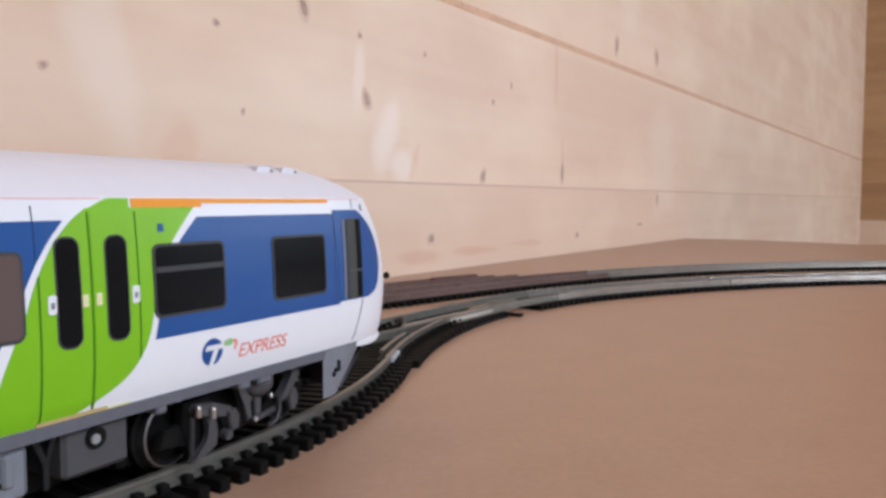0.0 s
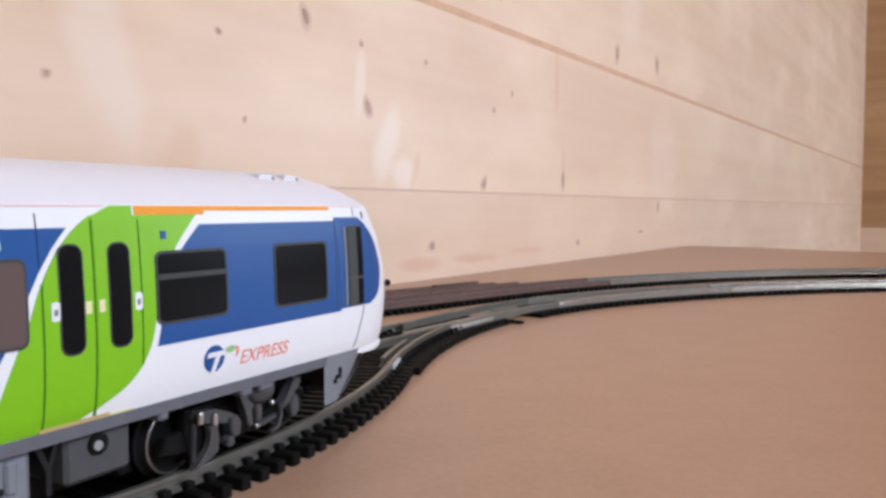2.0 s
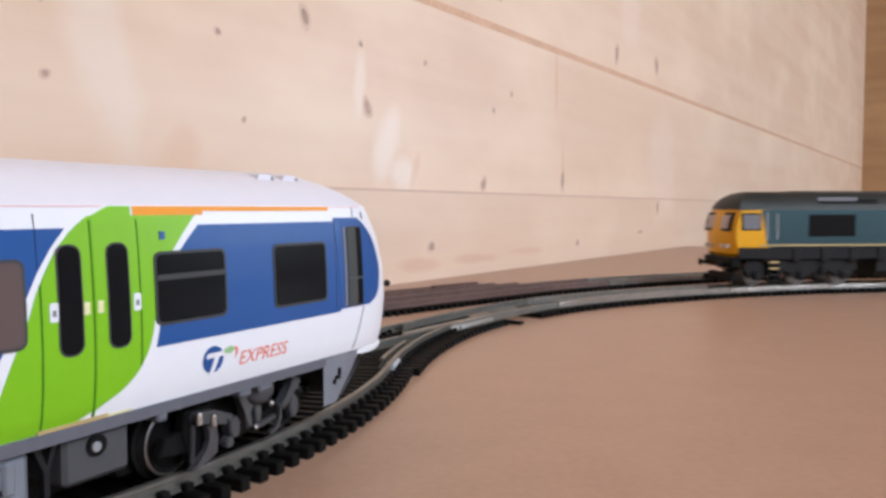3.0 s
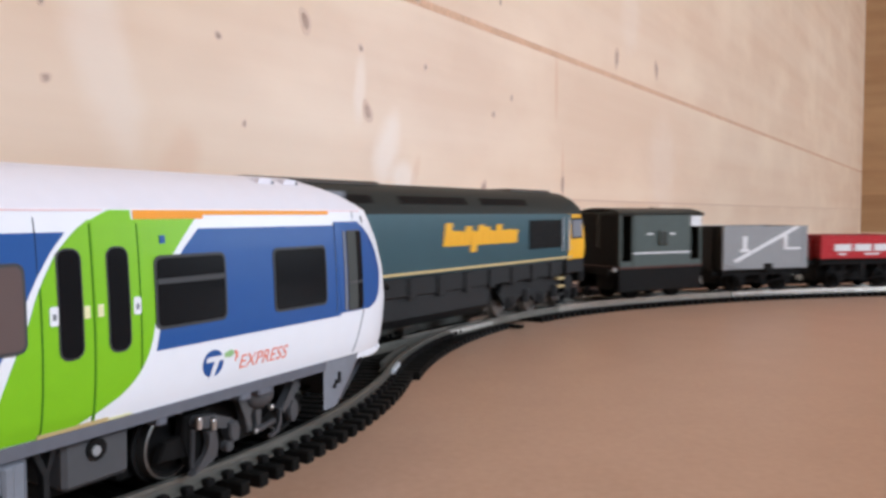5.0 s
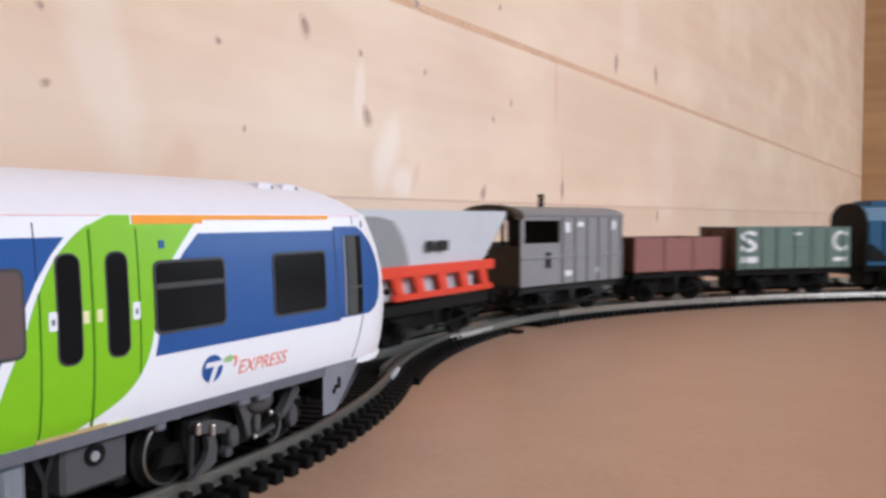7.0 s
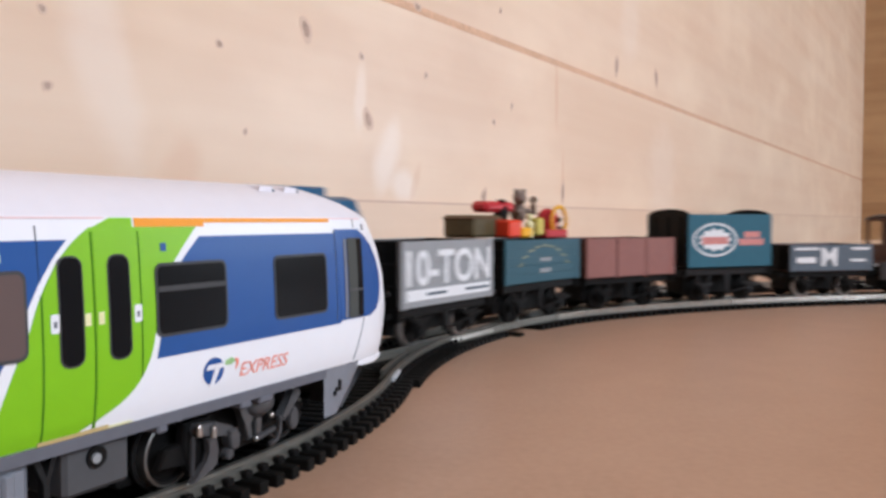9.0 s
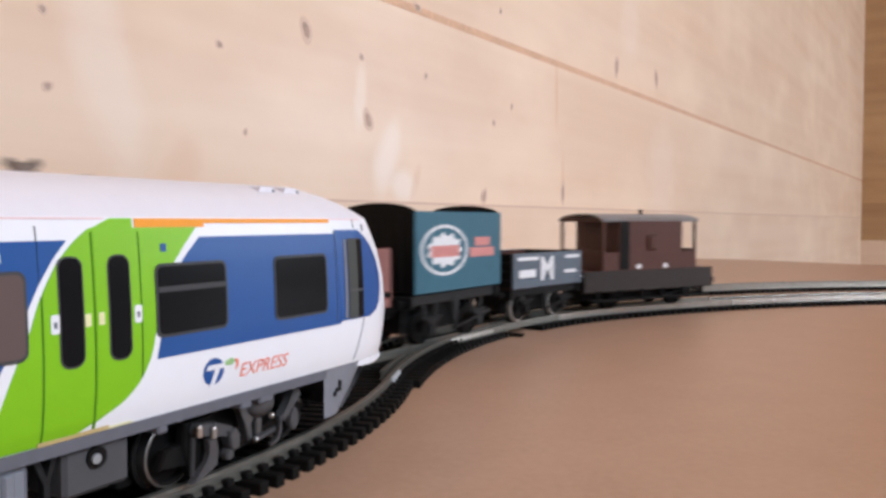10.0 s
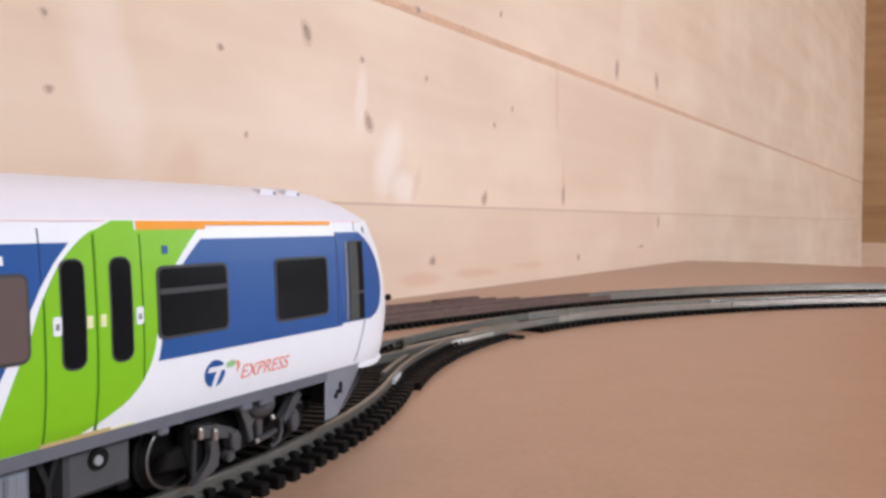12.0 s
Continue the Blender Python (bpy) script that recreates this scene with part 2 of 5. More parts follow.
CREAM_YELLOW = shader("pale_yellow_card", (0.62, 0.50, 0.12), 0.5, grain=0.15, scale=400)
STUFF_RED = shader("red_parcel_paint", (0.48, 0.025, 0.035), 0.4, grain=0.1, scale=500)
STUFF_BROWN = shader("brown_parcel_paint", (0.14, 0.08, 0.05), 0.55, grain=0.3, scale=500)

# ---- mesh helpers, in millimetres ----


def bx(bm, x0, x1, y0, y1, z0, z1, c=0.0):
    if c <= 0:
        vs = [bm.verts.new((x, y, z)) for x in (x0, x1) for y in (y0, y1) for z in (z0, z1)]
        for f in ((0, 1, 3, 2), (4, 6, 7, 5), (0, 4, 5, 1), (2, 3, 7, 6), (0, 2, 6, 4), (1, 5, 7, 3)):
            bm.faces.new([vs[i] for i in f])
        return
    c = min(c, abs(x1 - x0) * 0.45, abs(y1 - y0) * 0.45, abs(z1 - z0) * 0.45)
    vs = []
    for x, i in ((x0, 1), (x1, -1)):
        for y, j in ((y0, 1), (y1, -1)):
            for z, k in ((z0, 1), (z1, -1)):
                vs += [bm.verts.new((x, y + j * c, z + k * c)), bm.verts.new((x + i * c, y, z + k * c)), bm.verts.new((x + i * c, y + j * c, z))]
    bmesh.ops.convex_hull(bm, input=vs)


def cy(bm, centre, axis, r, length, n=20, r2=None):
    turn = {"x": Matrix.Rotation(radians(90), 4, "Y"), "y": Matrix.Rotation(radians(-90), 4, "X"), "z": Matrix.Identity(4)}[axis]
    bmesh.ops.create_cone(bm, cap_ends=True, segments=n, radius1=r, radius2=r if r2 is None else r2, depth=length, matrix=Matrix.Translation(centre) @ turn)


def ball(bm, centre, r, sx=1, sy=1, sz=1, n=12):
    bmesh.ops.create_uvsphere(bm, u_segments=n, v_segments=max(6, n // 2), radius=r, matrix=Matrix.Translation(centre) @ Matrix.Diagonal((sx, sy, sz, 1)))


def prism(bm, pts, axis, a0, a1):
    """Extrudes a polygon: (y, z) along x, (x, z) along y, (x, y) along z."""
    put = {"x": lambda p, a: (a, p[0], p[1]), "y": lambda p, a: (p[0], a, p[1]), "z": lambda p, a: (p[0], p[1], a)}[axis]
    lo, hi = [bm.verts.new(put(p, a0)) for p in pts], [bm.verts.new(put(p, a1)) for p in pts]
    bm.faces.new(lo)
    bm.faces.new(hi[::-1])
    for i in range(len(pts)):
        j = (i + 1) % len(pts)
        bm.faces.new((lo[i], hi[i], hi[j], lo[j]))


def grid(bm, rows, close=False):
    vs = [[bm.verts.new(p) for p in row] for row in rows]
    for a, b in zip(vs, vs[1:]):
        n = len(a)
        for i in range(n if close else n - 1):
            j = (i + 1) % n
            bm.faces.new((a[i], a[j], b[j], b[i]))
    return vs


def mesh_of(name, bm, material, smooth=35):
    for v in bm.verts:
        v.co *= 0.001
    bmesh.ops.recalc_face_normals(bm, faces=bm.faces)
    me = bpy.data.meshes.new(name)
    bm.to_mesh(me)
    bm.free()
    me.materials.append(material)
    if smooth:
        me.polygons.foreach_set("use_smooth", [True] * len(me.polygons))
        me.set_sharp_from_angle(angle=radians(smooth))
    return me


def part(name, bm, material, parent, label="", smooth=35):
    ob = new(name, mesh_of(name, bm, material, smooth))
    ob.parent = parent
    return tagged(ob, label)


def single(name, bm, material, label, category, kind="", group="", smooth=35):
    return tagged(new(name, mesh_of(name, bm, material, smooth)), label, category, group, kind)


def B():
    return bmesh.new()


def boxed(name, material, parent, x0, x1, y0, y1, z0, z1, c=0.3, label=""):
    bm = B()
    bx(bm, x0, x1, y0, y1, z0, z1, c)
    return part(name, bm, material, parent, label)


def word(text, size, width, material, parent, where, name="lettering", shear=0.0, label="", bold=0.0):
    """Raised lettering in the built-in font, in the x-z plane of a side; where maps (x, z) to a point in millimetres."""
    cu = bpy.data.curves.new(name, "FONT")
    cu.body, cu.size, cu.align_x, cu.shear, cu.offset = text, 1.0, "LEFT", shear, bold
    tmp = new(name, cu)
    me = bpy.data.meshes.new_from_object(tmp.evaluated_get(bpy.context.evaluated_depsgraph_get()))
    bpy.data.objects.remove(tmp)
    xs, ys = [v.co.x for v in me.vertices], [v.co.y for v in me.vertices]
    kx, ky = width / (max(xs) - min(xs)), size / (max(ys) - min(ys))
    for v in me.vertices:
        v.co = Vector(where((v.co.x - min(xs)) * kx, (v.co.y - min(ys)) * ky)) * 0.001
    me.materials.append(material)
    ob = new(name, me)
    ob.parent = parent
    return tagged(ob, label)


# ---- lines of track ----


def lay(x, y, turn, pieces, step=2.0):
    """Points (s, x, y, turn) along straight and curved pieces; turn is clockwise from +y, pieces are (length, degrees per mm)."""
    out, s, a = [], 0.0, radians(turn)
    for length, k in pieces:
        n = max(1, round(length / step))
        d, k = length / n, radians(k)
        for _ in range(n):
            out.append((s, x, y, a))
            x, y = x + math.sin(a + k * d / 2) * d, y + math.cos(a + k * d / 2) * d
            a, s = a + k * d, s + d
    out.append((s, x, y, a))
    return np.array(out)


# behind the railcar the line in use runs along the wall, then swings out towards the turnout
THROUGH_BACK = 1750.0
LEAD_IN = [(1320.0, 0), (150.0, 0.0629), (100.0, 0.06), (180.0, -0.0876)]
run_x, run_y = lay(0.0, 0.0, 34.2, LEAD_IN)[-1, 1:3]
THROUGH = lay(-21.06 - run_x, 266.19 - run_y, 34.2, LEAD_IN + [(70, -0.0259), (90, 0.268), (290, 0.1258), (1750, 0.0)])
THROUGH[:, 0] -= THROUGH_BACK
BRANCH = lay(-150.3, 36.16, 62.0, [(107.0, -0.2132), (121.5, -0.2844), (160, 0.2248)])
SECOND = lay(-300.0, 74.5, 43.64, [(371, 0), (120, 0.0262), (300, 0.123), (800, 0.0)])


def on_track(path, s):
    s = min(max(s, path[0, 0]), path[-1, 0])
    return [float(np.interp(s, path[:, 0], path[:, i])) for i in (1, 2, 3)]


RAIL_TOP, SLEEPER_TOP, PITCH = 5.2, 2.4, 4.4
RAIL_SHAPE = [(-1.1, 0), (1.1, 0), (1.1, 0.35), (0.42, 0.7), (0.42, 1.8), (0.66, 2.05), (0.66, 2.7), (0.52, 2.8), (-0.52, 2.8), (-0.66, 2.7), (-0.66, 2.05), (-0.42, 1.8), (-0.42, 0.7), (-1.1, 0.35)]


def sweep(path, offset, s0, s1, shape=RAIL_SHAPE, z=SLEEPER_TOP, step=6.0):
    bm, rows = B(), []
    for s in np.linspace(s0, s1, max(2, int((s1 - s0) / step) + 1)):
        x, y, a = on_track(path, s)
        rows.append([(x + math.cos(a) * (offset + p), y - math.sin(a) * (offset + p), z + q) for p, q in shape])
    vs = grid(bm, rows, True)
    bm.faces.new(vs[0])
    bm.faces.new(vs[-1][::-1])
    return bm

# ---- the cabin ----
LEVELS = [-900, -702, -575, -448, -321, -194, -67, 60, 187, 900, 1600]


def cabin_wall(name, start, direction, length, material, z0, z1, openings=(), label="", levels=LEVELS, low=None):
    """A wall of stacked boards with chamfered edges; start in metres, openings as (from, to, z0, z1)."""
    wall = new(name)
    side = Vector((direction.y, -direction.x, 0))
    wall.matrix_world = Matrix(((direction.x, side.x, 0, start.x), (direction.y, side.y, 0, start.y), (0, 0, 1, start.z), (0, 0, 0, 1)))
    tagged(wall, label, "wall", kind="structure")
    for lo, hi in zip(levels, levels[1:]):
        spans = [(0.0, length * 1000)]
        for o0, o1, oz0, oz1 in openings:
            if hi > oz0 * 1000 + 1 and lo < oz1 * 1000 - 1:
                spans = [q for a, b in spans for q in ((a, min(b, o0 * 1000)), (max(a, o1 * 1000), b)) if q[1] - q[0] > 1]
        for a, b in spans:
            bm = B()
            c, t = 0.6, 28.0
            prism(bm, [(-t, lo), (-c, lo), (0, lo + c), (0, hi - c), (-c, hi), (-t, hi)], "x", a, b)
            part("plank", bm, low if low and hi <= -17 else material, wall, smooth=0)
    return wall


R = ROOM
long_a = cabin_wall("wall_north", room_point(R["a0"], 0, 0), ALONG, R["a1"] - R["a0"], NORTH_PINE, R["z0"], R["z1"], label="pale knotty spruce board wall behind the railway")
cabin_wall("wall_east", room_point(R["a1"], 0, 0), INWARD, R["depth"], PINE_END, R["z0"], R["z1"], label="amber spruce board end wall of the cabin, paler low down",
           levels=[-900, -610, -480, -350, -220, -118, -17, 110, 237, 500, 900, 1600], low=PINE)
# unseen south and west walls take the dark amber to cut bounced light
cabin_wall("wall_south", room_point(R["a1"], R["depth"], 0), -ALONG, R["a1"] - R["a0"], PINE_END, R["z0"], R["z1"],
           [(R["a1"] - b, R["a1"] - a, z0, z1) for _, a, b, z0, z1 in WINDOWS], label="unseen spruce board wall with two windows, dark amber to cut bounced light")
cabin_wall("wall_west", room_point(R["a0"], R["depth"], 0), -INWARD, R["depth"], PINE_END, R["z0"], R["z1"], label="unseen spruce board wall at the cabin's other end, dark amber to cut bounce")


def room_slab(name, z0, z1, material, label, category):
    bm = B()
    pts = [room_point(a, d, 0) * 1000 for a, d in ((R["a0"] - 0.03, -0.03), (R["a1"] + 0.03, -0.03), (R["a1"] + 0.03, R["depth"] + 0.03), (R["a0"] - 0.03, R["depth"] + 0.03))]
    prism(bm, [(p.x, p.y) for p in pts], "z", z0 * 1000, z1 * 1000)
    return single(name, bm, material, label, category, "structure", smooth=0)


room_slab("floor", R["z0"] - 0.05, R["z0"], CABIN_FLOOR, "brown boarded cabin floor far below the layout", "floor")
# the unseen ceiling is amber too, so that less light bounces back
room_slab("ceiling", R["z1"], R["z1"] + 0.04, PINE_END, "unseen cabin ceiling, dark amber to cut bounced light", "ceiling")
for i, (_, a, b, z0, z1) in enumerate(WINDOWS):
    win = new("window_%d" % (i + 1))
    win.matrix_world = Matrix.Translation(room_point(a, R["depth"], 0)) @ Matrix.Rotation(radians(90) - WALL_TURN, 4, "Z")
    tagged(win, "unseen white-framed cabin window, assumed for the daylight", "window", kind="structure")
    w, zz0, zz1 = (b - a) * 1000, z0 * 1000, z1 * 1000
    for x0, x1, q0, q1 in ((0, 50, zz0, zz1), (w - 50, w, zz0, zz1), (50, w - 50, zz0, zz0 + 50), (50, w - 50, zz1 - 50, zz1), (w / 2 - 20, w / 2 + 20, zz0 + 50, zz1 - 50)):
        boxed("window_frame", WHITE, win, x0, x1, -3, 27, q0, q1, 2)

# knots, pale flares and resin streaks in the boards: along the wall from its foot, height, half-length, half-height, tilt
KNOTS = [(-397.5, 101.6, 3.2, 2.2, 0.3), (-311.8, 134, 2.6, 2.8, 0.2), (-252, 153, 5.0, 8.0, 0.5), (-199, 109.5, 4.4, 8.6, 0.25), (-296, 93, 1.8, 2.4, 0),
         (-62.8, 67, 4.6, 7.5, -0.2), (-131.3, 22.3, 5.0, 5.2, 0.0), (74.6, 74, 4.4, 12.0, 0), (323, 213.5, 7.5, 13.0, 0), (-20, 139.5, 2.4, 3.6, 0),
         (-48.2, 123.7, 2.6, 3.4, 0), (-138.3, 145.6, 2.4, 3.2, 0), (-205, 146.5, 2.6, 3.0, 0), (201, 207.7, 6.5, 13.0, 0), (107.8, 16.5, 4.0, 4.5, 0),
         (275.6, 22.4, 11.0, 2.2, 0), (333, 50.3, 4.0, 10.0, 0), (-399, 131.7, 2.6, 2.6, 0), (-148, 189, 5.0, 3.6, 0), (-38.3, 210.7, 2.6, 3.2, 0)]


def blob(bm, x, z, rx, rz, tilt, y, n=18, wave=0.12):
    pts = []
    for i in range(n):
        a = 2 * math.pi * i / n
        r = 1 + wave * math.sin(2.0 * a + x) + wave * 0.6 * math.sin(3 * a + z)
        u, v = rx * r * math.cos(a), rz * r * math.sin(a)
        pts.append((x + u * math.cos(tilt) - v * math.sin(tilt), z + u * math.sin(tilt) + v * math.cos(tilt)))
    prism(bm, pts, "y", -1.0, y)


for a, z, rx, rz, tilt in KNOTS:
    x = a - R["a0"] * 1000
    rim, core = B(), B()
    blob(rim, x, z, rx * 0.95, rz * 0.9, tilt, 0.12)
    knot = part("knot", rim, KNOT_RIM, long_a, "reddish knot", smooth=0)
    blob(core, x, z, rx * 0.5, rz * 0.55, tilt, 0.2)
    part("knot_heart", core, KNOT, knot, smooth=0)
for z, t, mat in ((187.0, 2.7, GROOVE), (60.0, 0.7, JOINT_PALE)):
    bm = B()
    bx(bm, 0, (R["a1"] - R["a0"]) * 1000, -1.0, 0.12, z - t, z + t)
    part("joint_strip", bm, mat, long_a, "reddish joint between boards", smooth=0)

# ---- the baseboard ----
bm = B()
corner = [(391.0, 962.0), (464.0, 862.0), (600.0, 790.0), (1500.0, 640.0), (1960.0, 360.0)]
back = [room_point(-2.29, 0.002, 0) * 1000, room_point(0.443, 0.002, 0) * 1000]
front = [room_point(0.1, 1.85, 0) * 1000, room_point(-2.29, 1.85, 0) * 1000]
prism(bm, [(p.x, p.y) for p in back] + corner + [(p.x, p.y) for p in front], "z", -12.0, 0.0)
single("baseboard", bm, BOARD, "smooth reddish-brown hardboard layout top", "table top", "structure", smooth=0)

# ---- track ----


def sleeper_mesh(length=29.0):
    bm = B()
    bx(bm, -1.15, 1.15, -length / 2, length / 2, 0, SLEEPER_TOP - 0.05, 0.2)
    return mesh_of("sleeper", bm, SLEEPER)


def chair_mesh():
    bm = B()
    bx(bm, -0.85, 0.85, -0.9, 0.9, SLEEPER_TOP - 0.1, SLEEPER_TOP + 1.35, 0.25)
    return mesh_of("rail_chair", bm, CHAIR_PLASTIC)


SLEEPER_ME, LONG_ME, CHAIR_ME = sleeper_mesh(), sleeper_mesh(33.0), chair_mesh()


def sleepers(track, path, s0, s1, keep=lambda s: True, chairs=(), mesh=SLEEPER_ME):
    s = s0
    while s < s1:
        if keep(s):
            x, y, a = on_track(path, s)
            ob = new("sleeper", mesh)
            ob.parent = track
            ob.matrix_local = Matrix.Translation((x * 0.001, y * 0.001, 0)) @ Matrix.Rotation(radians(90) - a + random.uniform(-0.015, 0.015), 4, "Z")
            for y in chairs:
                ch = new("rail_chair", CHAIR_ME)
                ch.parent = ob
                ch.location = (0, y * 0.001, 0)
        s += PITCH


def track(label, path, spans, s0, s1):
    tr = tagged(new("model_track"), label, "model track", "lines of model track")
    for off in (-8.85, 8.85):
        for a, b, metal in spans:
            part("rail", sweep(path, off, a, b), metal, tr, {RAIL_BROWN: "browned rail", RAIL_DULL: "tarnished rail"}.get(metal, "bright nickel-silver rail"))
    sleepers(tr, path, s0, s1, chairs=(10.4,))
    return tr


main_line = track("nickel-silver rails on black sleepers, the line in use", THROUGH, [(-1700, 118, RAIL_DULL), (118.6, 245, RAIL), (245.6, 1880, RAIL_SHEEN)], 98, 560)
branch = tagged(new("model_track"), "curved branch under the standing railcar", "model track", "lines of model track")
for off, a, b in ((8.85, 0, 370), (-8.85, 0, 252)):
    part("rail", sweep(BRANCH, off, a, b), RAIL_DULL, branch, "tarnished rail")
part("check_rail", sweep(BRANCH, 5.6, 236, 268), RAIL_DULL, branch)
sleepers(branch, BRANCH, 2, 236, chairs=(-10.4, -7.4, 7.4, 10.4))
sleepers(branch, BRANCH, 238, 352, chairs=(-10.4, 10.4), mesh=LONG_ME)
part("turnout_base", sweep(BRANCH, 0, 240, 346, shape=[(7.5, 0), (16.2, 0), (16.0, 1.1), (7.5, 1.1)], z=0), WEB, branch, "dark webbed turnout base")
sleepers(main_line, THROUGH, -300, 60, keep=lambda s: s < 20)
second = track("second line of browned and grey rails by the wall", SECOND, [(0, 560, RAIL_BROWN)], 30, 800)
for off in (-8.85, 8.85):
    part("rail", sweep(SECOND, off, 560.6, 1580), RAIL, second, "dull nickel-silver rail")
siding = tagged(new("model_track"), "short browned siding rails lying by the wall", "model track", "lines of model track")
for off, a, b in ((-22, 250, 541), (-30, 250, 523), (-38, 250, 512), (-46, 250, 470)):
    part("rail", sweep(SECOND, off, a, b, z=0.6), RAIL_BROWN, siding, "browned rail")
part("fishplate", sweep(BRANCH, 9.75, 229, 240, shape=[(-0.35, 0.3), (0.5, 0.3), (0.5, 2.2), (-0.35, 2.2)]), HOPPER_GREY, branch, "bright metal rail joiner")
part("loose_strip", sweep(SECOND, -40.5, 466, 500, shape=[(-2.0, 0), (2.0, 0), (1.6, 1.3), (-1.6, 1.3)], z=3.2), DARK_BROWN, siding, "dark strip lying on the rails")
# point blades lying against the stock rails, and the tie bar
part("point_blade", sweep(THROUGH, 7.3, 62, 104, shape=[(-0.4, 0), (0.4, 0), (0.3, 2.6), (-0.3, 2.6)]), RAIL_DULL, main_line, "slim point blade")
part("point_blade", sweep(BRANCH, -7.3, 300, 345, shape=[(-0.4, 0), (0.4, 0), (0.3, 2.6), (-0.3, 2.6)]), RAIL_DULL, branch, "slim point blade")
tx, ty, ta = on_track(THROUGH, 74)
bm = B()
bx(bm, -1.2, 1.2, -17, 17, 0.4, 1.6, 0.2)
tie = part("tie_bar", bm, SLEEPER, main_line, "black point tie bar")
tie.matrix_local = Matrix.Translation((tx * 0.001, ty * 0.001, 0)) @ Matrix.Rotation(radians(90) - ta, 4, "Z")
# turnout parts: point blades, frog wing, tie bar, fishplates
part("wing_rail", sweep(THROUGH, 5.9, 5, 48), RAIL, main_line)
part("frog", sweep(THROUGH, 8.3, 30, 62, shape=[(-1.3, 0), (1.3, 0), (1.0, 2.75), (-1.0, 2.75)]), RAIL, main_line)

# ---- the standing railcar ----
TAIL, CAB = -282.0, 13.0
SIDE = [(19.0, 16.4), (21.0, 17.0), (25.0, 17.45), (30.0, 17.6), (36.0, 17.45), (42.0, 17.1), (46.0, 16.75), (48.6, 16.3)]
ROOF = [(48.6, 16.3), (50.0, 15.0), (51.6, 13.0), (53.1, 10.3), (54.3, 7.0), (55.1, 3.4), (55.35, 0.0)]
NOSE = [(17.0, 39.0), (20.0, 40.0), (29.0, 41.5), (36.0, 40.5), (42.0, 37.8), (48.6, 32.5), (51.4, 25.5), (53.0, 19.5), (54.15, 14.0)]


def half_width(z):
    return float(np.interp(z, [p[0] for p in SIDE], [p[1] for p in SIDE]))


def nose_x(z):
    return float(np.interp(z, [p[0] for p in NOSE], [p[1] for p in NOSE]))


def side_point(x, z, proud=0.0):
    """A point on the camera's side (negative y) of the body, standing proud of it by that much."""
    w, n = half_width(z), nose_x(z)
    if x <= CAB:
        return (x, -w - proud, z)
    s = min((x - CAB) / (n - CAB), 1.0)
    y = w * (1 - s ** 3.6) ** 0.6
    k = 0.0 if s < 0.5 else proud * (s - 0.5)
    return (x + k, -y - proud, z)


def patch(name, left, right, z0, z1, material, parent, proud=0.12, nz=14, nx=4, label=""):
    """A painted or glazed area of the side between two boundaries that may change with height, with its own thickness."""
    bm, rows, inner = B(), [], []
    for i in range(nz + 1):
        z = z0 + (z1 - z0) * (0.5 - 0.5 * math.cos(math.pi * i / nz))
        a, b = (f(z) if callable(f) else f for f in (left, right))
        xs = [a + (b - a) * j / nx for j in range(nx + 1)]
        rows.append([side_point(x, z, proud) for x in xs])
        inner.append([side_point(x, z, -0.25) for x in xs])
    grid(bm, rows)
    rim = lambda g: [*g[0], *[r[-1] for r in g[1:]], *g[-1][-2::-1], *[r[0] for r in g[-2:0:-1]]]
    a, b = rim(rows), rim(inner)
    grid(bm, [a, b], True)
    bmesh.ops.remove_doubles(bm, verts=bm.verts, dist=0.001)
    return part(name, bm, material, parent, label)


def rounded(x0, x1, z0, z1, r):
    """Left and right boundaries of a rectangle with round corners."""
    def inset(z):
        d = max(0.0, r - min(z - z0, z1 - z))
        return r - math.sqrt(max(0.0, r * r - d * d))
    return (lambda z: x0 + inset(z)), (lambda z: x1 - inset(z))


def pane(parent, x0, x1, z0, z1, r=0.9, rim=0.45, glass=GLASS, name="window"):
    a, b = rounded(x0 - rim, x1 + rim, z0 - rim, z1 + rim, r + rim * 0.7)
    win = patch(name, a, b, z0 - rim, z1 + rim, RUBBER, parent, 0.26, 16)
    a, b = rounded(x0, x1, z0, z1, r)
    patch("pane", a, b, z0, z1, glass, win, 0.34, 16)
    return win


def along(*pts):
    zs, xs = [p[0] for p in pts], [p[1] for p in pts]
    return lambda z: float(np.interp(z, zs, xs))


railcar = tagged(new("railcar"), "white, blue and lime-green model railcar with smoked windows", "model train")
railcar.matrix_world = Matrix.Translation((-0.04155, 0.15088, 0)) @ Matrix.Rotation(radians(90 - 29.0), 4, "Z")

# shell: side, nose and roof lofted from one outline


def shell(zs, name, material, label=""):
    bm, rows = B(), []
    xs = [TAIL, -200, -120, -60, -30, 0, CAB]
    for z, w in zs:
        n = nose_x(z)
        row = [(x, -w, z) for x in xs]
        for i in range(1, 15):
            s = math.sin(math.pi / 2 * i / 14)
            row.append((CAB + (n - CAB) * s, -w * (1 - s ** 3.6) ** 0.6 if i < 14 else 0.0, z))
        rows.append(row + [(x, -y, q) for x, y, q in row[-2::-1]])
    grid(bm, rows)
    return part(name, bm, material, railcar, label)


dense = [(z, half_width(z)) for z in np.linspace(19.0, 48.6, 26)]
shell(dense, "body", WHITE, "gloss white body shell")
shell(ROOF, "roof", ROOF_WHITE, "pale grey roof")
bm = B()
prism(bm, [(s * w, z) for s in (-1, 1) for z, w in (SIDE + ROOF[1:] if s < 0 else (SIDE + ROOF[1:-1])[::-1])], "x", TAIL - 0.6, TAIL + 0.4)
part("end_wall", bm, WHITE, railcar)
bm = B()
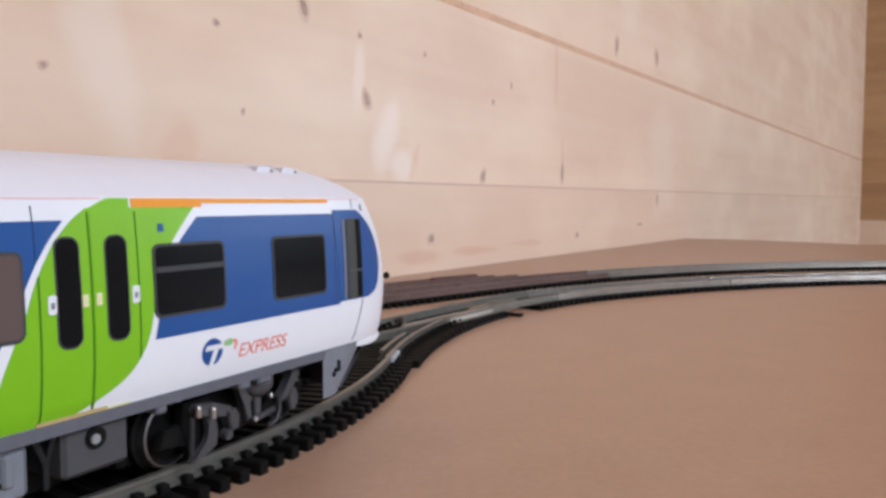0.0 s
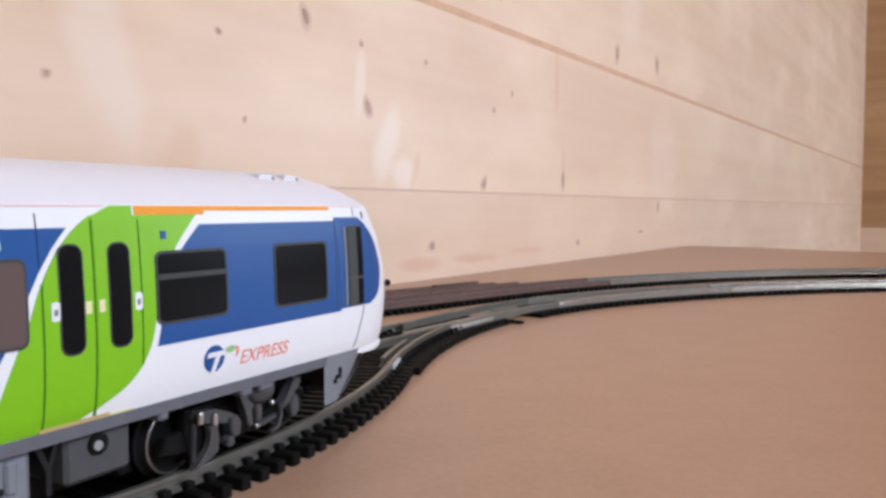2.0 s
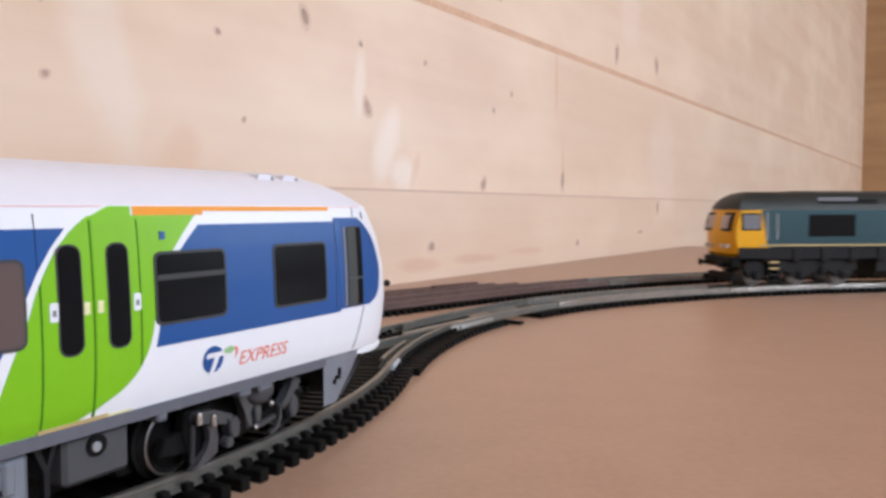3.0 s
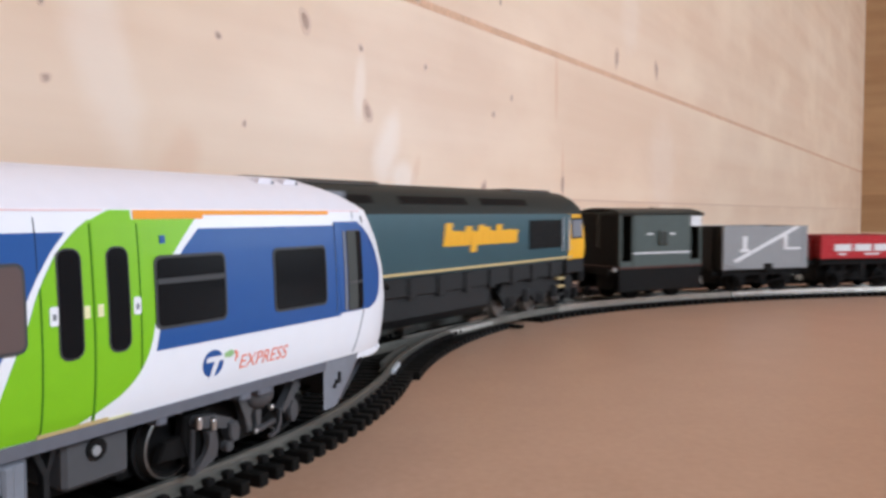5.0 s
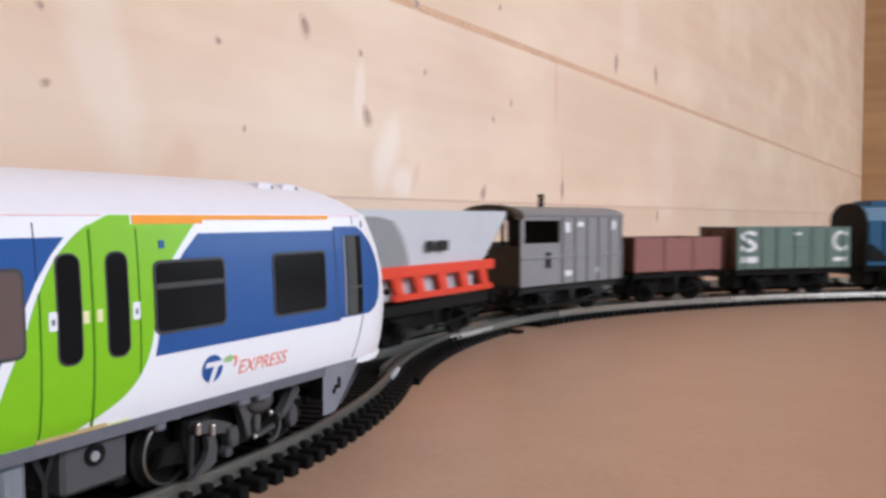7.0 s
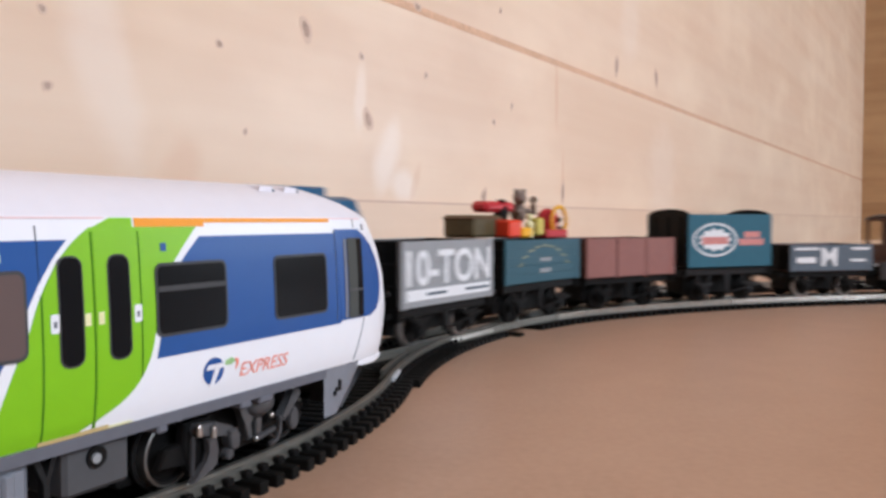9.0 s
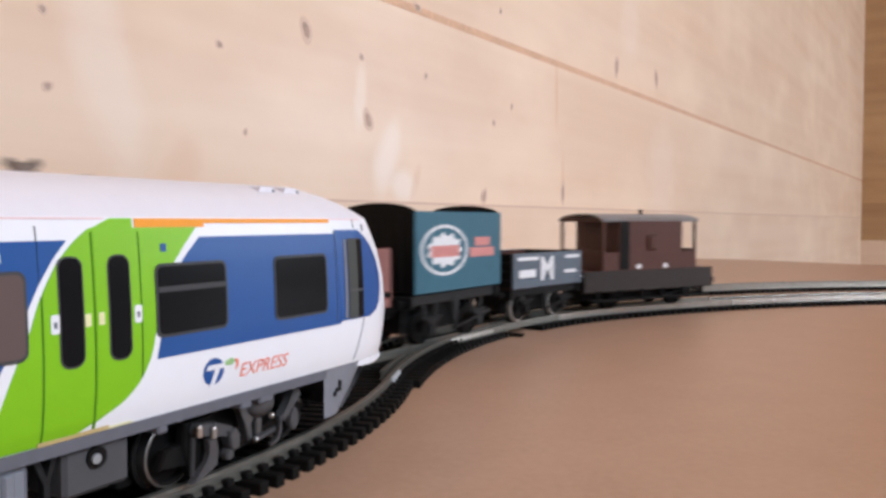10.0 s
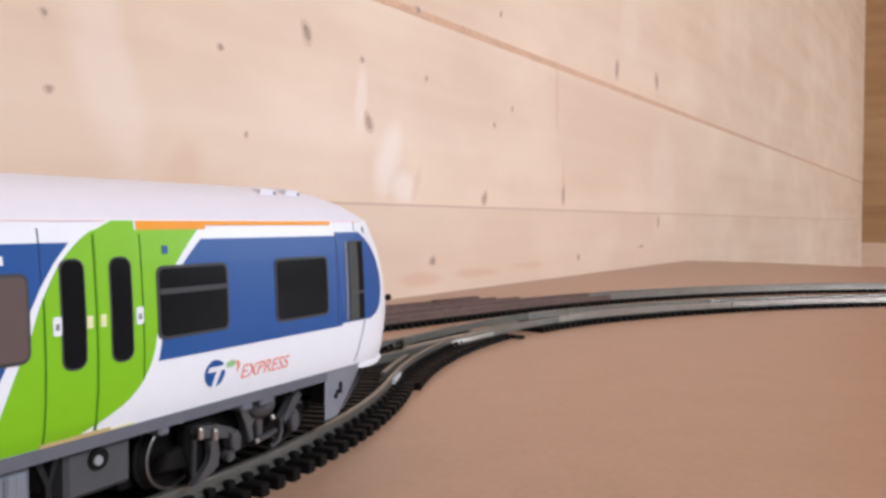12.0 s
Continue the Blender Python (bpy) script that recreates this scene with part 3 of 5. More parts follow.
bx(bm, TAIL, CAB + 6, -15.6, 15.6, 18.4, 19.4)
part("floor_pan", bm, DARK_GREY, railcar)

# livery
green_left = along((18.9, -58.4), (22, -57.4), (25, -56.2), (28, -55.0), (31, -53.7), (33.7, -52.4), (37.1, -51.2), (39.9, -49.8), (42.7, -48.1), (44.8, -46.1), (46.0, -44.7), (47.1, -43.0), (48.5, -39.8))
green_right = along((19.0, -49.0), (19.3, -46.2), (19.9, -44.6), (20.5, -43.0), (21.3, -41.0), (22.2, -39.0), (23.4, -37.2), (24.8, -35.8), (26.4, -34.6), (28, -33.8), (30, -33.2), (33, -32.6), (38, -31.4), (40.5, -30.0), (42.5, -28.4), (44.3, -26.8), (46, -25.2), (48.5, -22.5))
patch("green_band", green_left, green_right, 19.1, 47.1, GREEN, railcar, 0.10, 40, 5, "lime-green sweep round the doors")
patch("green_band", along((47.1, -42.6), (48.45, -39.6)), -36.0, 47.1, 48.45, GREEN, railcar, 0.10, 4, 3)
patch("orange_stripe", -35.6, -22.4, 47.12, 48.45, ORANGE, railcar, 0.13, 4, 3, "orange cantrail stripe")
patch("orange_stripe", -22.4, 10.0, 47.72, 48.45, ORANGE, railcar, 0.13, 3, 3)
patch("pink_line", TAIL + 1, -40.6, 48.3, 48.5, PALE_PINK, railcar, 0.1, 2, 4)
patch("pink_line", 9.5, 21.0, 48.3, 48.5, PALE_PINK, railcar, 0.1, 2, 6)
patch("blue_band", along((27.6, -32.6), (35, -31.0), (40, -28.8), (42.5, -26.9), (45.55, -23.6)), along((27.7, 12.7), (45.6, 11.3)), 27.7, 45.6, BLUE, railcar, 0.11, 24, 5, "deep blue window band")
patch("blue_band", TAIL + 1, along((26.5, -57.8), (31, -55.4), (37.7, -52.0), (40, -50.8), (43, -48.8), (45.5, -46.6)), 26.8, 45.5, BLUE, railcar, 0.11, 24, 6)
patch("cab_blue_band", along((28.2, 12.6), (46.2, 11.2)), along((28.2, 22.9), (29.2, 25.4), (31, 27.2), (34, 28.0), (37, 27.8), (40, 26.6), (43, 24.2), (45, 21.6), (46.2, 19.4)), 28.2, 46.3, BLUE, railcar, 0.16, 26, 12, "blue cab panel with a rounded front edge")

# doors
for x0, x1 in ((-50.6, -43.1), (-42.9, -35.4)):
    a, b = (lambda z, q=x0 + 0.15: max(q, green_left(z) + 0.05)), (lambda z, q=x1 - 0.15, p=x0 + 0.2: max(min(q, green_right(z) - 0.05), p))
    door = patch("door", a, b, 19.6, 46.7, GREEN, railcar, 0.2, 34, 4, "lime-green sliding door leaf")
    c = -46.5 if x0 < -45 else -39.0
    a, b = rounded(c - 1.85, c + 1.85, 28.6, 43.4, 1.5)
    patch("pane_frame", a, b, 28.6, 43.4, RUBBER, door, 0.3, 22)
    a, b = rounded(c - 1.6, c + 1.6, 28.9, 43.15, 1.3)
    patch("pane", a, b, 28.9, 43.15, GLASS, door, 0.38, 22, 2, "smoked door glazing")
SEAM = shader("door_seam_shadow", (0.055, 0.20, 0.008), 0.6, grain=0.2, scale=500)
for x, a, b in ((-50.6, 19.6, 38.4), (-43.0, 19.7, 46.5), (-35.3, 25.5, 46.5)):
    patch("door_seam", x - 0.085, x + 0.085, a, b, SEAM, railcar, 0.23, 20, 1)
patch("panel_seam", -50.85, -50.75, 40.2, 47.4, DARK_GREY, railcar, 0.15, 6, 1)
for x, z in ((-48.9, 34.7), (-36.0, 34.8)):
    a, b = rounded(x - 0.62, x + 0.62, z - 1.25, z + 1.25, 0.3)
    plate = patch("door_button", a, b, z - 1.25, z + 1.25, WHITE, railcar, 0.3, 12, 2, "white door-button plate")
    patch("button", x - 0.22, x + 0.22, z - 0.5, z + 0.3, GREY_PLASTIC, plate, 0.4, 4, 1)
patch("step_edge", -51.0, -40.5, 19.05, 19.6, GOLD, railcar, 0.28, 3, 6, "worn gold door step edge")
patch("step_edge", -40.5, -36.5, 19.05, 19.35, CREAM, railcar, 0.2, 3, 2)
for x in (-44.1, -42.0):
    patch("door_notice", x - 0.45, x + 0.45, 33.9, 35.6, CREAM, railcar, 0.28, 3, 1)
patch("panel_badge", -31.4, -30.4, 43.5, 44.7, BLUE, railcar, 0.26, 3, 1)

for x in (-57.3, -56.2):
    patch("small_marking", x, x + 0.6, 42.9, 44.0, WHITE, railcar, 0.2, 2, 1)

# windows
w2 = pane(railcar, -32.3, -18.8, 31.2, 41.3)
patch("glazing_bar", -32.3, -18.8, 37.5, 38.3, RUBBER, w2, 0.42, 2, 2)
pane(railcar, -6.5, 7.7, 30.9, 41.4)
pane(railcar, -68.0, -53.0, 31.0, 41.4, glass=GLASS_BROWN)
cabwin = pane(railcar, 15.2, 20.0, 28.6, 44.3, 0.5, 0.25, GLASS_GREY, "cab_window")
patch("glazing_bar", 13.9, 14.6, 28.6, 44.4, GREY_PLASTIC, cabwin, 0.3, 14, 1)
patch("glazing_bar", 15.2, 20.0, 33.8, 34.3, RUBBER, cabwin, 0.4, 2, 3)
patch("shade_strip", 18.2, 20.0, 28.6, 44.3, GLASS, cabwin, 0.39, 14, 1)
patch("cab_door_seam", 11.2, 11.28, 28.4, 46.2, SOLE_GREY, railcar, 0.2, 20, 1)
patch("nose_seam", along((19.5, 17.8), (28, 20.6), (29, 20.8)), along((19.5, 17.98), (28, 20.78), (29, 20.98)), 19.5, 28.0, GREY_PLASTIC, railcar, 0.12, 12, 1)
patch("nose_seam", 17.9, 18.04, 46.5, 48.4, GREY_PLASTIC, railcar, 0.12, 3, 1)
for x, z in ((21.3, 46.6),):
    patch("handrail", x, x + 0.22, 46.0, 47.4, GREY_PLASTIC, railcar, 0.25, 3, 1)
bm = B()
cy(bm, (39.6, -9.6, 30.6), "x", 0.35, 4.0, 10)
ball(bm, (41.6, -9.6, 30.6), 0.8)
part("lamp_knob", bm, BLACK, railcar, "small black knob on the nose")

# logo and lettering on the lower white panel
bm = B()


def flat(bm, pts, proud):
    lo, hi = [bm.verts.new(side_point(x, z, -0.1)) for x, z in pts], [bm.verts.new(side_point(x, z, proud)) for x, z in pts]
    bm.faces.new(hi)
    for i in range(len(pts)):
        j = (i + 1) % len(pts)
        bm.faces.new((lo[i], lo[j], hi[j], hi[i]))


disc = [(-21.3 + 2.2 * math.cos(2 * math.pi * i / 28), 23.9 + 2.2 * math.sin(2 * math.pi * i / 28)) for i in range(28)]
flat(bm, disc, 0.12)
logo = part("logo", bm, BLUE, railcar, "round blue operator's mark", smooth=0)
bm = B()
flat(bm, [(-22.9, 24.2), (-22.6, 25.0), (-18.9, 25.0), (-19.1, 24.2)], 0.16)
flat(bm, [(-22.1, 21.4), (-21.0, 24.3), (-20.0, 24.3), (-21.1, 21.7)], 0.17)
part("logo_stroke", bm, WHITE, logo, smooth=0)
bm = B()
flat(bm, [(-18.9, 25.2), (-17.4, 25.6), (-16.6, 25.0), (-17.4, 24.4), (-18.9, 24.5)], 0.12)
part("logo_leaf", bm, GREEN_PRINT, logo, smooth=0)
bm = B()
flat(bm, [(-16.7, 25.4), (-15.9, 25.1), (-15.8, 24.2), (-16.4, 23.4), (-16.3, 24.4)], 0.12)
part("logo_leaf", bm, RED_PRINT, logo, smooth=0)
word("EXPRESS", 2.3, 12.2, RED_PRINT, railcar, lambda x, z: side_point(-15.4 + x, 22.0 + z, 0.14), shear=0.25, label="red word on the lower panel")

# solebar, nose valance, underframe boxes
bm = B()
prism(bm, [(-14.8, 17.0), (-16.5, 17.2), (-16.75, 19.0), (-14.0, 19.0)], "x", TAIL, 9.0)
part("solebar", bm, SOLE_GREY, railcar, "grey solebar")
bm = B()
prism(bm, [(14.8, 17.0), (16.5, 17.2), (16.75, 19.0), (14.0, 19.0)], "x", TAIL, 9.0)
part("solebar", bm, SOLE_GREY, railcar)
bm = B()
rows = []
for z, x1 in ((18.9, 24.5), (17.5, 23.5), (14.5, 20.6), (11.5, 17.2), (9.4, 14.4)):
    w = 16.3
    row = [(8.6, -w, z), (max(10.5, x1 * 0.7), -w, z)]
    row += [(max(10.5, x1 * 0.7) + (x1 + 5 - x1 * 0.7) * math.sin(a), -w * math.cos(a) ** 0.7, z) for a in np.linspace(0.25, 1.5, 8)]
    rows.append(row + [(x, -y, q) for x, y, q in row[::-1]])
grid(bm, rows)
part("valance", bm, GREY_PLASTIC, railcar, "grey lower valance under the cab")
bm = B()
rows = []
for z, x1 in ((18.6, 26.3), (17.5, 25.4), (14.5, 22.3), (11.5, 18.6), (9.6, 16.0)):
    row = [(x1 * 0.7 + (x1 + 5 - x1 * 0.7) * math.sin(a) + 0.12, -16.42 * math.cos(a) ** 0.7, z) for a in np.linspace(0.62, 1.5, 9)]
    rows.append(row + [(x, -y, q) for x, y, q in row[::-1]])
grid(bm, rows)
part("nose_apron", bm, WHITE, railcar, "white apron in front of the valance")
for q in ((12.2, 13.9, 14.0, 14.8), (13.2, 13.9, 14.8, 16.2), (11.6, 12.3, 13.2, 14.1)):
    boxed("valance_fitting", BLACK, railcar, q[0], q[1], -16.75, -16.0, q[2], q[3], 0.15)
boxed("coupling_bar", BLACK, railcar, 20, 27.5, -3.2, 3.2, 9.2, 10.6, 0.3)
# lower nose lip
bm = B()
rows = []
for z, e in ((19.0, 0.2), (18.2, 0.9), (17.6, 0.2)):
    row = [(19.5, -15.2 - e * 0.3, z)]
    for i in range(4, 15):
        s = math.sin(math.pi / 2 * i / 14)
        row.append((CAB + (nose_x(19) - CAB + e) * s, -(16.4 + e * 0.2) * (1 - s ** 3.6) ** 0.6 if i < 14 else 0.0, z))
    rows.append(row + [(x, -y, q) for x, y, q in row[-2::-1]])
grid(bm, rows)
part("nose_lip", bm, WHITE, railcar, "white lip under the nose")
fuel = boxed("underframe_box", BOX_GREY, railcar, -46.2, -35.6, -15.0, -3, 10.2, 17.0, 0.6, "grey equipment box")
bm = B()
cy(bm, (-41.3, -15.0, 15.1), "y", 1.55, 0.9, 22)
port = part("filler_ring", bm, BLACK, fuel)
bm = B()
cy(bm, (-41.6, -15.5, 15.0), "y", 0.7, 0.5, 16)
part("filler_cap", bm, GREY_WAGON, fuel)
engine = boxed("underframe_box", GREY_PLASTIC, railcar, -78.0, -51.0, -15.4, -2, 9.6, 17.2, 1.0, "lumpy grey engine raft")
for x in (-55.0, -58.0, -61.0):
    boxed("rib", GREY_PLASTIC, engine, x, x + 1.6, -16.0, -15.2, 12.0, 16.4, 0.4)
    boxed("bolt_lug", DARK_GREY, engine, x - 0.9, x - 0.1, -15.9, -15.2, 12.2, 13.2, 0.25)
bm = B()
prism(bm, [(-50.4, 17.0), (-49.5, 17.0), (-48.0, 13.2), (-48.0, 9.8), (-48.8, 9.8), (-48.8, 13.2)], "y", -14.6, -13.4)
prism(bm, [(-46.6, 17.0), (-47.4, 17.0), (-48.4, 13.6), (-48.0, 13.0)], "y", -14.5, -13.5)
part("strut", bm, DARK_GREY, railcar, "forked dark strut")
boxed("underframe_box", DARK_GREY, railcar, -160, -82, -14.5, 14.5, 10, 17, 0.8)
# added black block that keeps light from passing under the railcar
boxed("light_block", BLACK, railcar, -255, 9, -6.2, 6.2, 6.6, 18.4, 0.3)
for x0, x1 in ((-31.6, -29.6), (-14.2, -11.4), (-9.6, -6.0)):
    boxed("hanger", SOLE_GREY, railcar, x0, x1, -16.4, -13.0, 15.9, 17.4, 0.35)

# horn pods on the roof
for x in (1.0, 8.0):
    bm = B()
    prism(bm, [(x - 2.6, 53.3), (x - 2.2, 54.5), (x + 1.0, 54.5), (x + 2.2, 53.3)], "y", -9.2, -6.2)
    pod = part("roof_pod", bm, ROOF_WHITE, railcar, "small white roof pod")
    boxed("pod_mouth", GREY_PLASTIC, pod, x + 1.0, x + 1.9, -9.25, -6.15, 53.4, 54.1, 0.1)


def wheel_bm(r, side, n=28):
    """A turned model wheel: tread, flange and dished face."""
    bm, rows = B(), []
    for y, q in ((-1.5, r * 0.2), (-1.5, r * 0.32), (-0.9, r * 0.36), (-0.8, r * 0.78), (-1.45, r * 0.84), (-1.5, r * 0.97), (-1.35, r), (0.3, r + 0.1), (0.55, r + 0.7), (0.95, r + 0.8), (1.1, r + 0.5), (1.1, r * 0.2)):
        rows.append([(q * math.cos(2 * math.pi * i / n), y * side, q * math.sin(2 * math.pi * i / n)) for i in range(n)])
    vs = grid(bm, rows, True)
    bm.faces.new(vs[0])
    bm.faces.new(vs[-1])
    return bm



ROLL = []


def wheelset(parent, x, r, face=BLACK, tyre=STEEL):
    """Two wheels on an axle; the axle carries the wheels and turns."""
    bm = B()
    cy(bm, (0, 0, 0), "y", 0.9, 15.0, 12)
    axle = part("wheelset", bm, STEEL, parent)
    axle.location = (x * 0.001, 0, (RAIL_TOP + r) * 0.001)
    ROLL.append((axle, x, 0.0, r))
    for side in (1, -1):
        wh = part("wheel", wheel_bm(r, side), face, axle)
        wh.location = (0, -side * 8.3 * 0.001, 0)
        bm, n = B(), 28
        rows = [[(q * math.cos(2 * math.pi * i / n), y * side, q * math.sin(2 * math.pi * i / n)) for i in range(n)] for y, q in ((-1.56, r * 0.86), (-1.56, r * 0.965), (-1.4, r + 0.03), (0.25, r + 0.12))]
        grid(bm, rows, True)
        rim = part("tyre", bm, tyre, axle)
        rim.location = (0, -side * 8.3 * 0.001, 0)
    return axle


def railcar_bogie(x):
    bogie = new("bogie")
    bogie.parent = railcar
    bogie.location = (x * 0.001, 0, 0)
    bogie.rotation_euler = (0, 0, radians(5 if x > -100 else -12))
    for wx in (-14.6, 15.5):
        bm = B()
        cy(bm, (0, 0, 0), "y", 0.9, 15.0, 12)
        ax = part("axle", bm, STEEL, bogie)
        ax.location = (wx * 0.001, 0, (RAIL_TOP + 5.4) * 0.001)
        for side in (1, -1):
            wh = part("wheel", wheel_bm(5.4, side), BLACK, bogie)
            wh.location = (wx * 0.001, -side * 8.3 * 0.001, (RAIL_TOP + 5.4) * 0.001)
            bm, n = B(), 28
            grid(bm, [[(q * math.cos(2 * math.pi * i / n), y * side, q * math.sin(2 * math.pi * i / n)) for i in range(n)] for y, q in ((-1.56, 5.4 * 0.93), (-1.56, 5.4 * 0.96), (-1.4, 5.43), (0.2, 5.5))], True)
            rim = part("tyre", bm, DULL_STEEL, bogie, "worn steel tyre")
            rim.location = (wx * 0.001, -side * 8.3 * 0.001, (RAIL_TOP + 5.4) * 0.001)

    def slab(name, pts, material, side, out=14.5, thick=1.4, label=""):
        bm = B()
        prism(bm, pts, "y", *sorted((side * out, side * (out - thick))))
        bmesh.ops.bevel(bm, geom=[e for e in bm.edges if abs(e.verts[0].co.y - e.verts[1].co.y) < 1e-4 and abs(e.verts[0].co.y) > out - 0.01], offset=0.22, segments=2, affect="EDGES")
        return part(name, bm, material, bogie, label, smooth=60)

    def round_pts(cx, cz, rx, rz, n=18):
        return [(cx + rx * math.cos(2 * math.pi * i / n), cz + rz * math.sin(2 * math.pi * i / n)) for i in range(n)]

    for side in (-1, 1):
        # the frame behind: a low gull-winged beam
        slab("side_frame", [(-20, 9.6), (-18.5, 12.4), (-9, 12.6), (-5, 10.2), (4, 9.6), (9, 12.0), (17, 12.0), (19, 9.4), (14, 8.4), (6, 8.2), (-6, 8.2), (-13, 8.8)], BLACK, side, 12.6, 1.4, "black cast bogie frame")
        slab("brake_block", [(-14.6, 15.6), (-8.6, 15.6), (-8.6, 7.2), (-12.6, 6.4), (-14.2, 8.6), (-15.2, 12.0)], BLACK, side, 12.9, 1.6, "black brake block over the wheel")
        # trailing arm with its two bright bolts, elbow pad and forked link down to the brake foot
        slab("trailing_arm", [(-13.8, 14.6), (-13.2, 15.4), (-9.0, 14.8), (-5.4, 13.4), (-3.9, 12.4), (-4.2, 11.4), (-6.0, 11.6), (-9.4, 12.8), (-13.4, 13.4)], LINK_GREY, side, 14.6, 1.6, "grey trailing arm")
        slab("elbow_pad", [(-6.4, 12.7), (-4.4, 12.8), (-3.6, 11.6), (-3.9, 9.4), (-5.6, 9.2), (-6.4, 10.6)], LINK_GREY, side, 15.2, 1.8)
        slab("end_pad", round_pts(-6.1, 8.7, 1.05, 0.95), LINK_GREY, side, 15.0, 1.4)
        slab("brake_link", [(-11.3, 12.6), (-9.3, 12.4), (-8.8, 10.0), (-9.2, 7.8), (-10.6, 7.4), (-14.2, 6.2), (-15.2, 6.3), (-14.6, 7.0), (-11.6, 9.0), (-11.0, 10.4)], LINK_GREY, side, 14.9, 1.2, "grey brake link with a long foot")
        slab("brake_strap", [(-14.3, 13.4), (-13.7, 13.4), (-14.0, 7.4), (-14.6, 7.4)], LINK_GREY, side, 14.4, 0.7)
        for bx0, bz in ((-13.6, 14.3), (-10.2, 13.3)):
            bm = B()
            cy(bm, (bx0, side * 14.9, bz), "z", 0.55, 1.4, 12)
            ball(bm, (bx0, side * 14.9, bz + 0.7), 0.6, n=10)
            part("bolt", bm, STEEL, bogie, "bright steel bolt")
        # bolster bracket, air spring, its stem and the low rod
        slab("bolster_bracket", [(-3.4, 17.6), (4.2, 17.4), (3.4, 15.0), (0.6, 12.2), (1.6, 9.4), (0.2, 9.2), (-0.6, 12.0), (-1.6, 14.6), (-3.0, 16.2)], MID_GREY, side, 13.8, 1.6, "dark bolster bracket")
        bm = B()
        ball(bm, (3.4, side * 13.6, 15.2), 3.1, 1.15, 0.7, 0.75, 20)
        cy(bm, (3.4, side * 13.4, 17.0), "z", 2.9, 1.2, 20)
        part("air_spring", bm, LINK_GREY, bogie, "rounded grey air spring")
        slab("spring_stem", [(2.4, 13.0), (4.4, 12.6), (4.2, 9.4), (2.6, 9.2)], MID_GREY, side, 13.6, 1.4)
        bm = B()
        ball(bm, (5.8, side * 14.5, 12.6), 0.6, n=10)
        ball(bm, (1.2, side * 14.6, 9.4), 0.5, n=10)
        ball(bm, (13.0, side * 14.0, 16.2), 0.5, n=10)
        part("pin", bm, STEEL, bogie, "small bright pins")
        slab("low_rod", [(1.4, 9.5), (7.6, 10.1), (7.6, 9.3), (1.6, 8.6)], LINK_GREY, side, 14.4, 0.8)
        slab("pull_hook", [(8.2, 11.8), (9.0, 11.6), (8.8, 9.0), (7.8, 7.3), (5.6, 6.9), (5.2, 7.6), (7.2, 7.9), (8.1, 9.2)], LINK_GREY, side, 14.8, 0.7, "curved grey hook")
        # slanting damper with its bell-shaped foot
        slab("damper", [(8.6, 11.6), (9.6, 12.4), (11.8, 14.6), (12.4, 16.0), (14.6, 15.8), (15.0, 14.6), (13.4, 13.9), (11.0, 11.4), (9.6, 10.6)], LINK_GREY, side, 14.8, 1.8, "grey slanting damper")
        slab("damper_foot", round_pts(13.0, 10.4, 1.5, 2.2), LINK_GREY, side, 14.6, 1.2)
        slab("axlebox", [(11.4, 8.6), (11.4, 12.6), (17.5, 12.4), (17.5, 8.6)], BLACK, side, 13.0, 1.2)
    bm = B()
    bx(bm, -9, 9, -10.5, 10.5, 10.5, 15.5, 0.5)
    # long filler box, added to darken the gap between the wheels
    bx(bm, -22, 20, -6.4, 6.4, 6.2, 14.5, 0.5)
    part("bolster", bm, BLACK, bogie)
    return bogie


railcar_bogie(-11.0)
railcar_bogie(-228.0)

# ---- the passing goods train; each vehicle faces +x, its camera side is +y ----
TRAIN = []


def vehicle(name, label, q0, q1, category="model wagon", group="vehicles of the goods train", reach=0.3):
    """A vehicle that fills the stretch q0 to q1 behind the front of the train."""
    ob = tagged(new(name), label, category, group)
    TRAIN.append((ob, q0, q1, reach))
    return ob, (q1 - q0) / 2


def bars(parent, material, xs, z0, z1, y, name="marking", lean=0.0, depth=0.15):
    """Plain painted bars for writing; xs are (from, to) along the side."""
    bm = B()
    for a, b in xs:
        prism(bm, [(a, z0), (b, z0), (b - lean, z1), (a - lean, z1)], "y", y - 0.2, y + depth)
    return part(name, bm, material, parent, smooth=0)


def buffers(parent, h, z=13.6, y=11.2):
    for e in (-1, 1):
        for s in (-1, 1):
            bm = B()
            cy(bm, (e * (h + 1.6), s * y, z), "x", 1.1, 3.2, 12)
            cy(bm, (e * (h + 3.6), s * y, z), "x", 0.6, 1.6, 10)
            cy(bm, (e * (h + 4.6), s * y, z), "x", 2.1, 0.6, 16)
            part("buffer", bm, BLACK, parent)
        bm = B()
        bx(bm, e * h if e > 0 else e * (h + 6.5), e * (h + 6.5) if e > 0 else e * h, -1.6, 1.6, 8.4, 9.4, 0.2)
        bx(bm, e * (h + 5.6) - 0.5, e * (h + 5.6) + 0.5, -4.6, 4.6, 8.0, 10.2, 0.2)
        bx(bm, e * (h + 6.6) - 1.4, e * (h + 6.6) + 1.4, -0.8, 0.8, 9.4, 11.6, 0.2)
        part("coupling", bm, BLACK, parent, "black tension-lock coupling")


